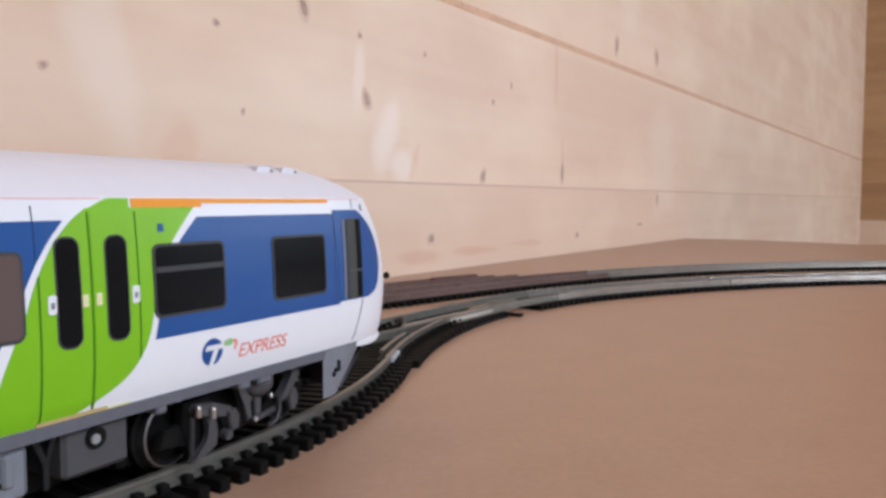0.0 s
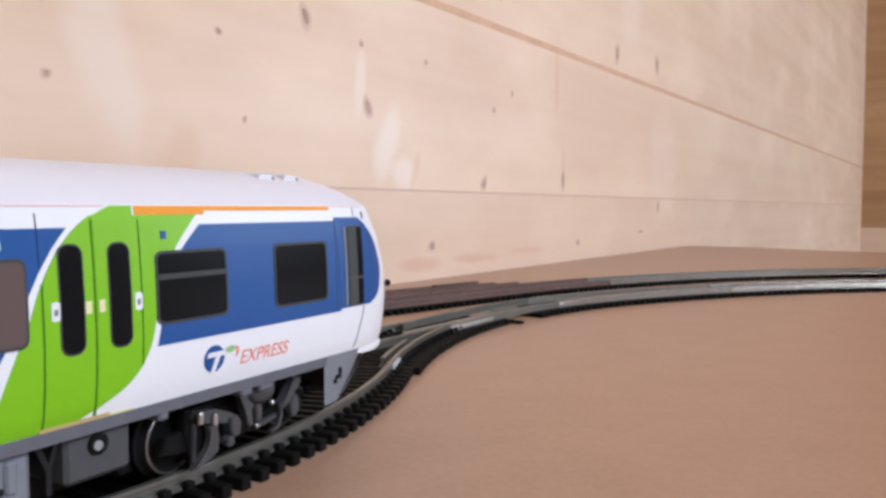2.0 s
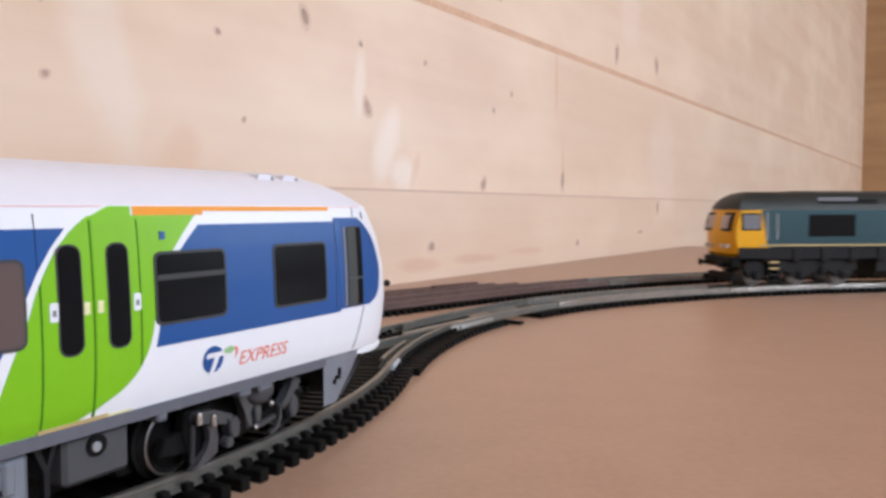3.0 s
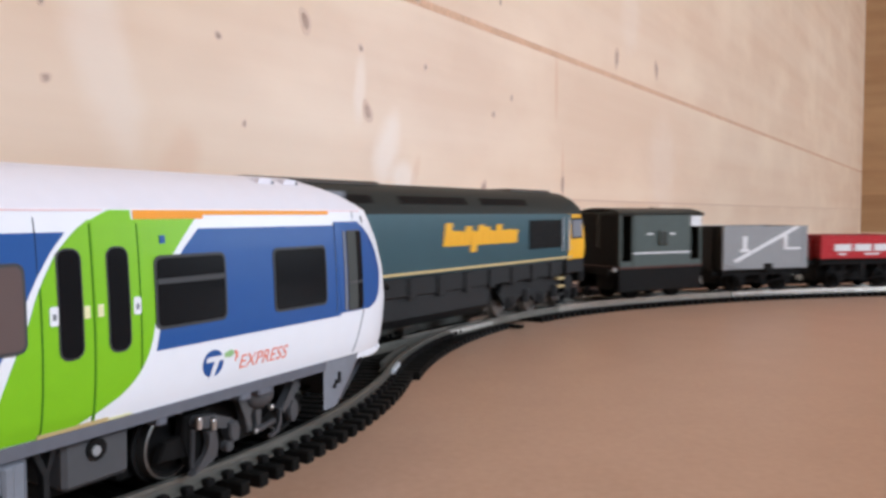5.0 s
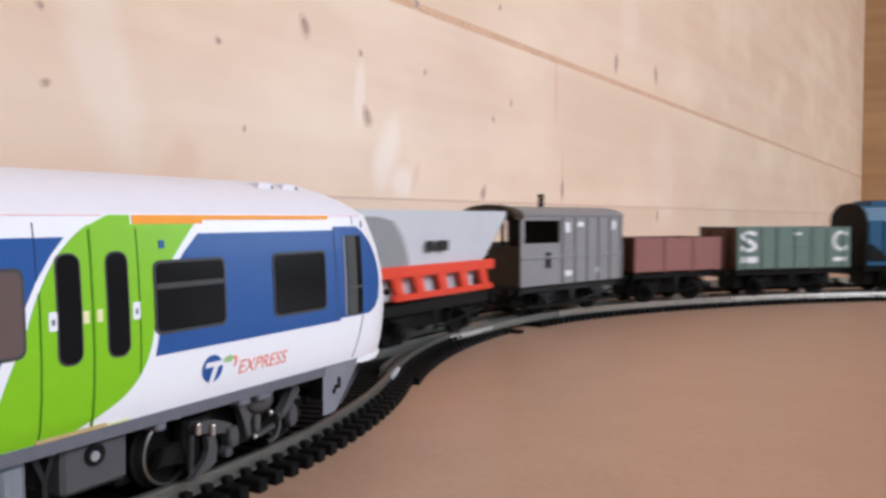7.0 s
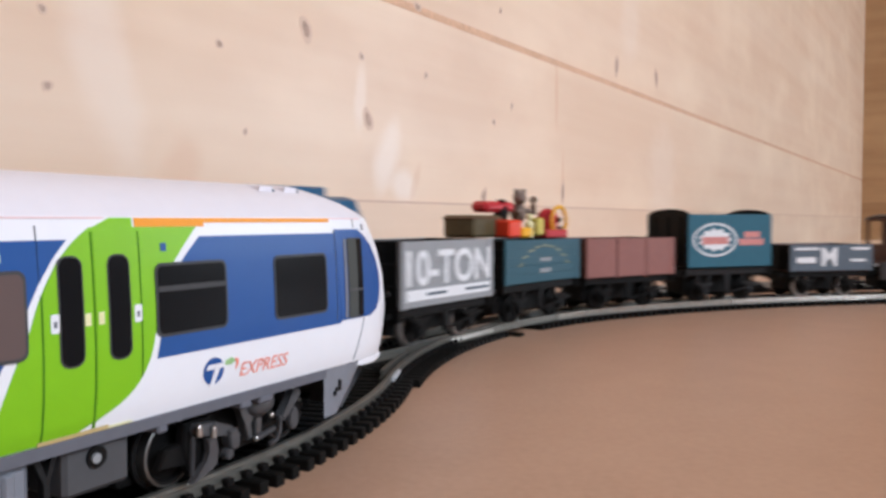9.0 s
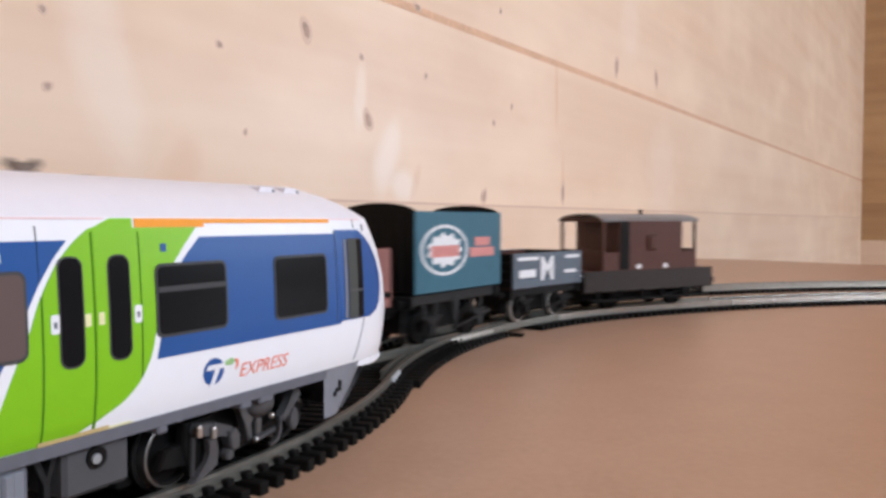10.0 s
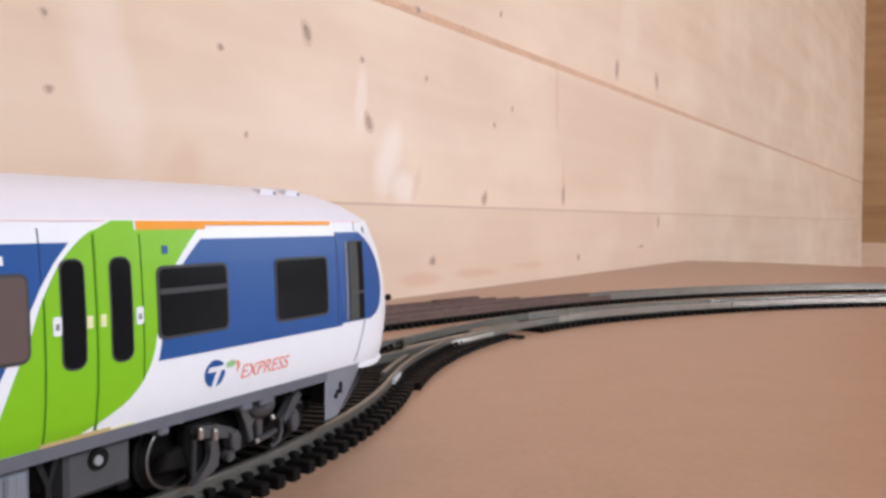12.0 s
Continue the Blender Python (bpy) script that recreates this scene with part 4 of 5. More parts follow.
def running_gear(parent, h, top, base=0.27, colour=BLACK, tyre=BLACK, r=6.0):
    """Solebars, headstocks, axleguards with springs and boxes, brake lever, wheels, buffers."""
    for s in (-1, 1):
        y0, y1 = sorted((s * 12.2, s * 13.8))
        boxed("solebar", colour, parent, -h + 0.6, h - 0.6, y0, y1, top - 3.6, top, 0.25)
        for e in (-1, 1):
            x = e * h * 2 * base
            bm = B()
            prism(bm, [(x - 5.2, top - 2), (x - 2.0, 8.2), (x + 2.0, 8.2), (x + 5.2, top - 2), (x + 3.6, top - 2), (x + 1.2, 11.4), (x - 1.2, 11.4), (x - 3.6, top - 2)], "y", *sorted((s * 12.6, s * 13.3)))
            part("axleguard", bm, colour, parent)
            bm = B()
            bx(bm, x - 1.9, x + 1.9, *sorted((s * 12.9, s * 15.0)), 9.0, 12.4, 0.5)
            part("axlebox", bm, colour, parent)
            bm = B()
            for k, w in enumerate((6.0, 4.8, 3.6, 2.4)):
                bx(bm, x - w, x + w, *sorted((s * 13.2, s * 14.6)), 14.6 - k * 0.6, 15.1 - k * 0.6)
            part("leaf_spring", bm, colour, parent)
        bm = B()
        prism(bm, [(-2.2, top - 2), (-0.8, 9.0), (0.8, 9.0), (2.2, top - 2)], "y", *sorted((s * 13.2, s * 14.0)))
        part("brake_hanger", bm, colour, parent)
        bm = B()
        prism(bm, [(-0.8, 10.4), (0.4, 9.6), (-h * 0.8, 13.2), (-h * 0.84, 14.0), (-h * 0.8, 14.2)], "y", *sorted((s * 14.2, s * 14.8)))
        part("brake_lever", bm, colour, parent)
    for e in (-1, 1):
        boxed("headstock", colour, parent, *sorted((e * (h - 1.2), e * (h + 0.2))), -15.2, 15.2, top - 4.4, top - 0.2, 0.3)
        wheelset(parent, e * h * 2 * base, r, BLACK, tyre)
    boxed("brake_rigging", BLACK, parent, -h + 5, h - 5, -7.0, 7.0, 9.0, top - 1.6, 0.6)
    boxed("floor_plate", BLACK, parent, -h + 0.8, h - 0.8, -12.4, 12.4, top - 1.4, top - 0.3, 0.2)
    buffers(parent, h, top - 2.6)


def open_wagon(name, label, q0, q1, z0, z1, colour, planks=5, inside=DARK_BROWN, tyre=BLACK, gear=BLACK, door=True, ends=None):
    """An open wagon: planked sides and ends round a floor, corner plates, a side door with its hinges."""
    ob, h = vehicle(name, label, q0, q1)
    running_gear(ob, h, z0, colour=gear, tyre=tyre)
    boxed("wagon_floor", inside, ob, -h, h, -15.4, 15.4, z0 - 0.3, z0 + 0.8, 0.2)
    step = (z1 - z0) / planks
    for s in (-1, 1):
        y0, y1 = sorted((s * 14.8, s * 16.0))
        for i in range(planks):
            boxed("plank", colour, ob, -h, h, y0, y1, z0 + i * step + 0.03, z0 + (i + 1) * step - 0.03, 0.07)
        boxed("side_lining", inside, ob, -h + 1.2, h - 1.2, *sorted((s * 14.3, s * 14.9)), z0 + 0.5, z1 - 0.4, 0.1)
        for e in (-1, 1):
            boxed("corner_plate", colour, ob, *sorted((e * (h - 3.4), e * (h + 0.15))), *sorted((s * 15.6, s * 16.25)), z0 - 0.2, z1 + 0.1, 0.15)
        if door:
            for x in (-h * 0.32, h * 0.32):
                boxed("door_strap", colour, ob, x - 0.55, x + 0.55, *sorted((s * 15.6, s * 16.35)), z0 - 0.8, z1, 0.15)
            for x in (-h * 0.32 - 0.9, h * 0.32 + 0.9):
                boxed("door_seam", BLACK, ob, x - 0.18, x + 0.18, *sorted((s * 15.5, s * 16.06)), z0, z1, 0)
    # a darker ends colour puts the shade of the end faces into the paint
    for e in (-1, 1):
        x0, x1 = sorted((e * (h - 1.1), e * h))
        for i in range(planks):
            boxed("end_plank", ends or colour, ob, x0, x1, -14.8, 14.8, z0 + i * step + 0.03, z0 + (i + 1) * step - 0.03, 0.07)
        for y in (-8, 8):
            boxed("end_stanchion", ends or colour, ob, *sorted((e * h, e * (h + 0.9))), y - 0.9, y + 0.9, z0 - 1, z1 - 1.5, 0.2)
    return ob, h


# locomotive
loco, h = vehicle("diesel_locomotive", "dark green model diesel locomotive with yellow cab ends", 9, 251.5, "model locomotive", reach=0.33)
sect = [(16.6, 26.8), (17.2, 28.4), (17.2, 47.6), (16.3, 49.8), (13.0, 54.4), (9.6, 57.0), (4.5, 57.8)]
full = sect + [(-y, z) for y, z in sect[::-1]]
bm = B()
prism(bm, [(y, z) for y, z in full if z < 48], "x", -h + 22, h - 22)
part("body", bm, LOCO_GREEN, loco, "dark green body side")
bm = B()
prism(bm, [(y, z) for y, z in full if z > 47], "x", -h + 19, h - 19)
roof = part("roof", bm, LOCO_ROOF, loco, "dark grey sloping roof")
for x0, x1 in ((-66, -30), (-20, 20), (34, 70)):
    for s in (-1, 1):
        bm = B()
        rows = [[(x, s * (y + 0.2), z + 0.25) for x in (x0, x1)] for y, z in ((15.4, 51.0), (13.6, 53.4))]
        rows += [[(x, s * (y - 0.4), z - 0.3) for x in (x0, x1)] for y, z in ((13.6, 53.4), (15.4, 51.0))]
        grid(bm, rows + rows[:1])
        part("roof_grille", bm, BLACK, roof)
for x0, x1 in ((-98, -62), (24, 80)):
    boxed("roof_hatch", ROOF_DUST, roof, x0, x1, -9.6, 9.6, 56.4, 58.2, 0.5, "dusty brown roof hatch")
boxed("roof_silencer", GREY_PLASTIC, roof, 46, 70, 11.0, 14.6, 51.6, 54.6, 0.4, "pale grey roof fitting")
for e in (-1, 1):
    c = e * h
    cab = new("cab")
    cab.parent = loco
    bm = B()
    rows = []
    for dx, z, w in ((-3.6, 21.5, 15.2), (-1.2, 23.5, 16.6), (0.0, 30.0, 17.0), (0.4, 34.5, 17.0), (-0.6, 41.0, 16.8), (-2.8, 47.6, 16.2)):
        x = c + e * dx
        back = c - e * 22.0
        rows.append([(back, -17.2, z), (x - e * 2.5, -w - 0.2, z), (x, -w * 0.72, z), (x + e * 1.2, 0, z), (x, w * 0.72, z), (x - e * 2.5, w + 0.2, z), (back, 17.2, z)])
    vs = grid(bm, rows)
    bm.faces.new(vs[0])
    bm.faces.new(vs[-1])
    part("cab_shell", bm, YELLOW, cab, "yellow cab end")
    bm = B()
    rows = []
    for dx, z, w in ((-2.7, 47.5, 16.9), (-3.6, 50.6, 15.6), (-6.4, 54.0, 13.0), (-11.0, 56.8, 9.4), (-15.0, 57.7, 4.5)):
        x, back = c + e * dx, c - e * 22.0
        rows.append([(back, -w, z), (x - e * 1.5, -w, z), (x, -w * 0.6, z), (x + e * 0.6, 0, z), (x, w * 0.6, z), (x - e * 1.5, w, z), (back, w, z)])
    vs = grid(bm, rows)
    bm.faces.new(vs[0])
    bm.faces.new(vs[-1])
    part("cab_roof", bm, LOCO_ROOF, cab)
    for s in (-1, 1):
        for nm, mat, y0, y1, z0, z1, out in (("windscreen_frame", BLACK, 0.6, 14.2, 35.8, 46.2, 0.62), ("windscreen", GLASS_PALE, 2.3, 12.4, 37.2, 44.8, 0.85)):
            lean = lambda z: c + e * (out + float(np.interp(z, (34.5, 41.0, 47.6), (0.4, -0.6, -2.8))))
            bm = B()
            prism(bm, [(lean(z0), z0), (lean(41.0), 41.0), (lean(z1), z1), (lean(z1) - e * 1.6, z1), (lean(41.0) - e * 1.6, 41.0), (lean(z0) - e * 1.6, z0)], "y", *sorted((s * y0, s * y1)))
            part(nm, bm, mat, cab, smooth=0)
        boxed("cab_window_frame", BLACK, cab, *sorted((c - e * 5.0, c - e * 16.9)), *sorted((s * 16.4, s * 17.45)), 36.0, 45.8, 0.5)
        boxed("cab_side_window", GLASS_CAB, cab, *sorted((c - e * 5.6, c - e * 16.3)), *sorted((s * 16.6, s * 17.6)), 36.6, 45.2, 0.5, "grey cab side window")
        bm = B()
        prism(bm, [(c - e * 16.8, 47.5), (c - e * 22.3, 47.5), (c - e * 22.3, 27.0), (c - e * 20.6, 27.0)], "y", *sorted((s * 16.8, s * 17.34)))
        part("cab_rear_panel", bm, LOCO_GREEN, cab)
        boxed("cab_skirt", DARK_GREY, cab, *sorted((c - e * 3.6, c - e * 22.4)), *sorted((s * 16.2, s * 17.5)), 20.6, 26.9, 0.4)
        for dx in (19.8, 25.6):
            boxed("handrail", HOPPER_GREY, cab, c - e * dx - 0.3, c - e * dx + 0.3, *sorted((s * 17.2, s * 17.9)), 31.0, 46.0, 0.15, "pale door handrail")
        for z in (7.5, 11.0, 14.5, 18.0):
            boxed("step", DARK_GREY if z < 12 else GOLD, cab, *sorted((c - e * 22.0, c - e * 28.0)), *sorted((s * 14.6, s * 16.6)), z, z + 1.1, 0.2)
        boxed("step_stile", BLACK, cab, *sorted((c - e * 21.4, c - e * 22.2)), *sorted((s * 14.4, s * 16.4)), 7.0, 24.0, 0.2)
        for y in (6.0, 12.0):
            bm = B()
            cy(bm, (c + e * 0.4, s * y, 27.5), "x", 1.2, 1.6, 12)
            part("headlight", bm, LETTER, cab)
    boxed("buffer_beam", BLACK, cab, *sorted((c - e * 6.0, c + e * 0.2)), -16.2, 16.2, 15.6, 21.6, 0.6)
    boxed("snowplough", BLACK, cab, *sorted((c - e * 5.0, c - e * 1.0)), -13.5, 13.5, 7.2, 12.5, 0.6)
buffers(loco, h + 0.3, 17.6)
for s in (-1, 1):
    boxed("waist_stripe", GOLD, loco, -h + 16, h - 16, *sorted((s * 16.9, s * 17.45)), 27.5, 28.5, 0.15, "pale gold waist stripe")
    boxed("frame_side", DARK_GREY, loco, -h + 14, h - 14, *sorted((s * 13.6, s * 16.0)), 20.0, 27.0, 0.5)
    for i in range(12):
        x = -h + 32 + i * 17.0
        boxed("frame_gusset", DARK_GREY, loco, x, x + 4.5, *sorted((s * 15.6, s * 16.8)), 19.0, 26.6, 0.4)
    for x0, x1 in ((h - 72.5, h - 44.5), (-h + 27, -h + 57)):
        fr = boxed("side_grille", BLACK, loco, x0, x1, *sorted((s * 16.8, s * 17.5)), 32.8, 45.0, 0.2, "black louvred side grille")
        for i in range(9):
            boxed("louvre", BLACK, fr, x0 + 0.8, x1 - 0.8, *sorted((s * 17.3, s * 17.75)), 33.5 + i * 1.25, 33.9 + i * 1.25, 0.1)
    # broad slanted yellow lettering drawn as plain blocks
    bm = B()
    x, tall = -1.5, (8.2, 5.4, 5.2, 7.0, 5.2, 7.4, 6.6, 5.2, 7.4, 5.2, 5.4, 5.2)
    for i, t in enumerate(tall):
        a = x - i * 4.36
        lo = 33.6 if i == 4 else 36.2
        prism(bm, [(a, lo), (a - 4.15, lo), (a - 4.15 - 0.22 * t, 36.2 + t), (a - 0.22 * t, 36.2 + t)], "y", *sorted((s * 17.0, s * 17.45)))
    part("side_lettering", bm, YELLOW, loco, "broad yellow slanted lettering", smooth=0)
bm = B()
prism(bm, [(-15.2, 24), (-15.4, 13.0), (-11, 9.4), (11, 9.4), (15.4, 13.0), (15.2, 24)], "x", -36, 34)
part("fuel_tank", bm, DARK_GREY, loco, "long dark fuel tank")
for e in (-1, 1):
    cx = e * (h - 42)
    bog = new("bogie")
    bog.parent = loco
    bog.location = (cx * 0.001, 0, 0)
    for wx in (-26, 0, 26):
        for s in (-1, 1):
            wh = part("wheel", wheel_bm(6.6, s), DULL_STEEL, bog, "worn steel wheel")
            ROLL.append((wh, wx, -s * 8.3, 6.6))
            wh.location = (wx * 0.001, -s * 8.3 * 0.001, (RAIL_TOP + 6.6) * 0.001)
            bm = B()
            bx(bm, wx - 3.0, wx + 3.0, *sorted((s * 12.6, s * 15.4)), 8.6, 14.0, 0.8)
            part("axlebox", bm, DARK_GREY, bog)
            bm = B()
            cy(bm, (wx, s * 15.4, 11.4), "y", 1.7, 1.6, 14)
            part("axle_cover", bm, DARK_GREY, bog)
    for s in (-1, 1):
        bm = B()
        pts = [(-34, 15.5), (-31, 19.6), (31, 19.6), (34, 15.5), (30, 10.4), (22, 10.2), (18, 13.4), (8, 13.4), (4, 10.2), (-4, 10.2), (-8, 13.4), (-18, 13.4), (-22, 10.2), (-30, 10.4)]
        prism(bm, pts, "y", *sorted((s * 12.4, s * 14.2)))
        part("side_frame", bm, DARK_GREY, bog)
        for x in (-13, 13):
            bm = B()
            cy(bm, (x, s * 13.8, 13.4), "z", 2.2, 5.5, 14)
            part("spring", bm, DARK_GREY, bog)
    boxed("bolster", BLACK, bog, -30, 30, -11, 11, 12.5, 20, 0.5)


def van_roof(ob, x0, x1, z, rise, w, material, label="", t=1.0):
    bm = B()
    top = [(w * math.sin(a), z + rise * (math.cos(a * 0.9) - math.cos(1.35 * 0.9)) / (1 - math.cos(1.35 * 0.9))) for a in np.linspace(-1.35, 1.35, 13)]
    pts = [(y, q) for y, q in top] + [(y * 0.97, q - t) for y, q in top[::-1]]
    prism(bm, pts, "x", x0, x1)
    return part("roof", bm, material, ob, label)


def brake_van(name, label, q0, q1, colour, roof_mat, z0, z1, roof_in, cab_in, platform=False, line=False):
    """A guard's van: central cabin, open verandahs at both ends under one roof."""
    ob, h = vehicle(name, label, q0, q1)
    running_gear(ob, h, z0 if not platform else 19.5, base=0.25)
    r = h - roof_in
    c = r - cab_in
    boxed("floor_deck", DARK_BROWN, ob, -h, h, -15.6, 15.6, z0 - 1.2, z0, 0.2)
    if platform:
        for s in (-1, 1):
            boxed("side_beam", PLATFORM, ob, -h, h, *sorted((s * 14.6, s * 16.2)), 14.0, z0 + 0.2, 0.4, "deep dark platform side")
            boxed("footboard", BLACK, ob, -h + 4, h - 4, *sorted((s * 14.0, s * 17.4)), 9.6, 10.6, 0.2)
            for i in range(6):
                x = -h + 8 + i * (2 * h - 16) / 5
                boxed("footboard_bracket", BLACK, ob, x - 0.6, x + 0.6, *sorted((s * 14.8, s * 16.6)), 10.4, 15.0, 0.2)
    for s in (-1, 1):
        side = boxed("cabin_side", colour, ob, -c, c, *sorted((s * 14.6, s * 15.6)), z0 - 0.4, z1, 0.2)
        n = 1
        for i in range(n):
            x = -c + 1.2 + i * (2 * c - 2.4) / n
            boxed("side_board", colour, side, x + 0.1, x + (2 * c - 2.4) / n - 0.1, *sorted((s * 15.5, s * 15.85)), z0, z1 - 0.5, 0.1)
        duck = boxed("ducket", colour, ob, -3.2, 3.2, *sorted((s * 15.6, s * 17.2)), (z0 + z1) / 2 - 3.0, (z0 + z1) / 2 + 4.6, 0.8)
        # dark slab on the ducket's face in place of its shadow
        boxed("ducket_painted_shadow", LOCO_ROOF if not platform else DARK_BROWN, ob, -1.4, 1.4, *sorted((s * 17.1, s * 17.4)), (z0 + z1) / 2 - 2.4, (z0 + z1) / 2 + 3.6, 0.2)
        for e in (-1, 1):
            boxed("corner_post", colour, ob, *sorted((e * (r - 1.6), e * r)), *sorted((s * 14.4, s * 15.6)), z0 - 0.4, z1, 0.2)
            boxed("verandah_rail", colour, ob, *sorted((e * c, e * r)), *sorted((s * 14.8, s * 15.5)), z0 - 0.4, z0 + (9.0 if platform else 2.0), 0.2)
            if line:
                boxed("side_skirt", colour, ob, *sorted((e * c, e * r)), *sorted((s * 14.6, s * 15.6)), z0 - 0.4, z0 + 2.4, 0.2)
        if line:
            boxed("side_skirting", BLACK, ob, -h + 0.4, h - 0.4, *sorted((s * 14.3, s * 15.2)), 9.2, z0 - 0.6, 0.3, "black boarded skirting")
            boxed("white_line", LETTER, ob, -c + 0.5, c - 0.5, *sorted((s * 15.6, s * 16.0)), z0 + 6.0, z0 + 6.8, 0.1)
            for x in (-8.5, 7.0):
                boxed("white_patch", LETTER, ob, x, x + 3.6, *sorted((s * 15.6, s * 16.0)), (z0 + z1) / 2 + 2.2, (z0 + z1) / 2 + 3.1, 0.1)
            boxed("white_patch", LETTER, ob, -r + 0.6, -c + 0.2, *sorted((s * 15.4, s * 15.9)), z1 - 7.0, z1 - 1.6, 0.2)
        if platform:
            # black panel stands in for the doorway's shaded inside
            boxed("door_opening", BLACK, ob, c - 6.6, c - 0.6, *sorted((s * 15.5, s * 15.95)), z0 + 0.4, z1 - 1.4, 0.15, "dark open doorway")
            for x in (-11.0, 7.5):
                bars(ob, LETTER, [(x, x + 3.0)], z0 + 0.8, z0 + 2.8, s * 15.9, "white_mark", depth=0.15 if s > 0 else -0.15)
    for e in (-1, 1):
        # without a platform the ends are black: verandah shade put into the colour
        boxed("cabin_end", DARK_BROWN if platform else BLACK, ob, *sorted((e * (c - 1.0), e * c)), -14.6, 14.6, z0, z1, 0.2)
        boxed("end_screen", colour if platform else BLACK, ob, *sorted((e * (r - 0.9), e * r)), -14.6, 14.6, z0, z0 + 10 if platform else z1, 0.2)
        boxed("end_header", colour, ob, *sorted((e * (r - 0.9), e * r)), -14.6, 14.6, z1 - 1.6, z1 + 0.4, 0.2)
        boxed("end_post", colour, ob, *sorted((e * (r - 0.9), e * r)), -1.0, 1.0, z0 + 9, z1, 0.2)
    van_roof(ob, -r - 0.8, r + 0.8, z1 - 0.6, 3.0, 16.6, roof_mat)
    bm = B()
    cy(bm, (-4, 4, z1 + (3.0 if platform else 2.2)), "z", 0.9, 3.2 if platform else 1.4, 12)
    part("chimney", bm, BLACK, ob)
    bm = B()
    cy(bm, (h + 0.6, 13.2, z0 - 1.6), "x", 1.0, 1.4, 10)
    part("lamp", bm, LETTER, ob)
    return ob, h


brake_van("brake_van", "grey-green model brake van with dark verandahs", 275, 333, OLIVE, LOCO_ROOF, 21.7, 48.2, 0.4, 8.0, line=True)

grey, h = open_wagon("open_wagon", "pale grey mineral wagon with a white diagonal stripe", 350, 408, 17.8, 41.0, GREY_WAGON, 1, DARK_GREY, door=False, ends=DARK_GREY)
bm = B()
prism(bm, [(h * 0.78, 22.5), (h * 0.70, 21.5), (-h * 0.80, 40.2), (-h * 0.70, 41.0)], "y", 15.8, 16.5)
part("diagonal_stripe", bm, LETTER, grey, "white diagonal stripe", smooth=0)
bars(grey, LETTER, [(h * 0.46, h * 0.56)], 28.5, 35.5, 16.2)
bars(grey, LETTER, [(h * 0.62, h * 0.40)], 27.0, 28.6, 16.2)
bars(grey, LETTER, [(-h * 0.42, -h * 0.50)], 28.0, 37.5, 16.2)
bars(grey, LETTER, [(-h * 0.46, -h * 0.82)], 28.0, 29.2, 16.2)
boxed("end_door_hinge", GREY_WAGON, grey, h - 10, h - 2, 15.4, 16.6, 19, 21, 0.3)
boxed("number_panel", BLACK, grey, -4.5, 1.5, 15.6, 16.5, 16.6, 20.6, 0.2)

red, h = open_wagon("open_wagon", "bright red five-plank wagon with white lettering", 420, 478, 22.4, 35.4, RED_WAGON, 5, DARK_BROWN, door=False)
bars(red, LETTER, [(20.5, 9.5), (7.5, -3.5), (-5.5, -19.5)], 26.6, 30.4, 16.25, "white_lettering")
bars(red, LETTER, [(18.0, 13.0), (1.0, -9.0)], 24.4, 25.4, 16.25, "white_lettering")

# hopper wagon
hop, h = vehicle("hopper_wagon", "silver-grey hopper wagon with a bright red frame", 496, 576)
running_gear(hop, h - 2, 19.5, tyre=DARK_GREY)
bm = B()
rows = []
for x, y, z in ((h - 8, 13.5, 31.5), (h + 5.5, 15.8, 47.6), (h + 6.0, 16.2, 50.6), (h + 4.8, 15.0, 50.6), (h - 8.5, 12.4, 32.5)):
    rows.append([(x, y, z), (x, -y, z), (-x, -y, z), (-x, y, z)])
vs = grid(bm, rows, True)
bm.faces.new(vs[-1])
part("hopper_body", bm, HOPPER_GREY, hop, "silver-grey flared hopper body", smooth=20)
for e in (-1, 1):
    bm = B()
    prism(bm, [(-15.6, 48.8), (15.6, 48.8), (13.2, 32.0), (-13.2, 32.0)], "x", *sorted((e * (h - 6.6), e * (h - 7.2))))
    end = part("hopper_end", bm, END_RED, hop, "dark red-brown sloping hopper end")
    sl = B()
    grid(sl, [[(e * (h - 7.9), -13.4, 31.6), (e * (h - 7.9), 13.4, 31.6)], [(e * (h + 5.7), -15.7, 47.0), (e * (h + 5.7), 15.7, 47.0)], [(e * (h + 6.3), -16.0, 49.6), (e * (h + 6.3), 16.0, 49.6)], [(e * (h + 5.2), -16.0, 49.6), (e * (h + 5.2), 16.0, 49.6)], [(e * (h - 8.2), -13.4, 31.8), (e * (h - 8.2), 13.4, 31.8)]])
    part("end_plate", sl, END_RED, hop)
    for y in (-9, 9):
        bm = B()
        prism(bm, [(e * (h + 0.2), 20.0), (e * (h - 1.6), 20.0), (e * (h - 6.0), 36.0), (e * (h - 1.0), 42.5), (e * (h + 0.6), 42.0), (e * (h - 3.8), 35.5)], "y", y - 0.9, y + 0.9)
        part("end_brace", bm, HOPPER_RED, hop, "bright red end brace", smooth=0)
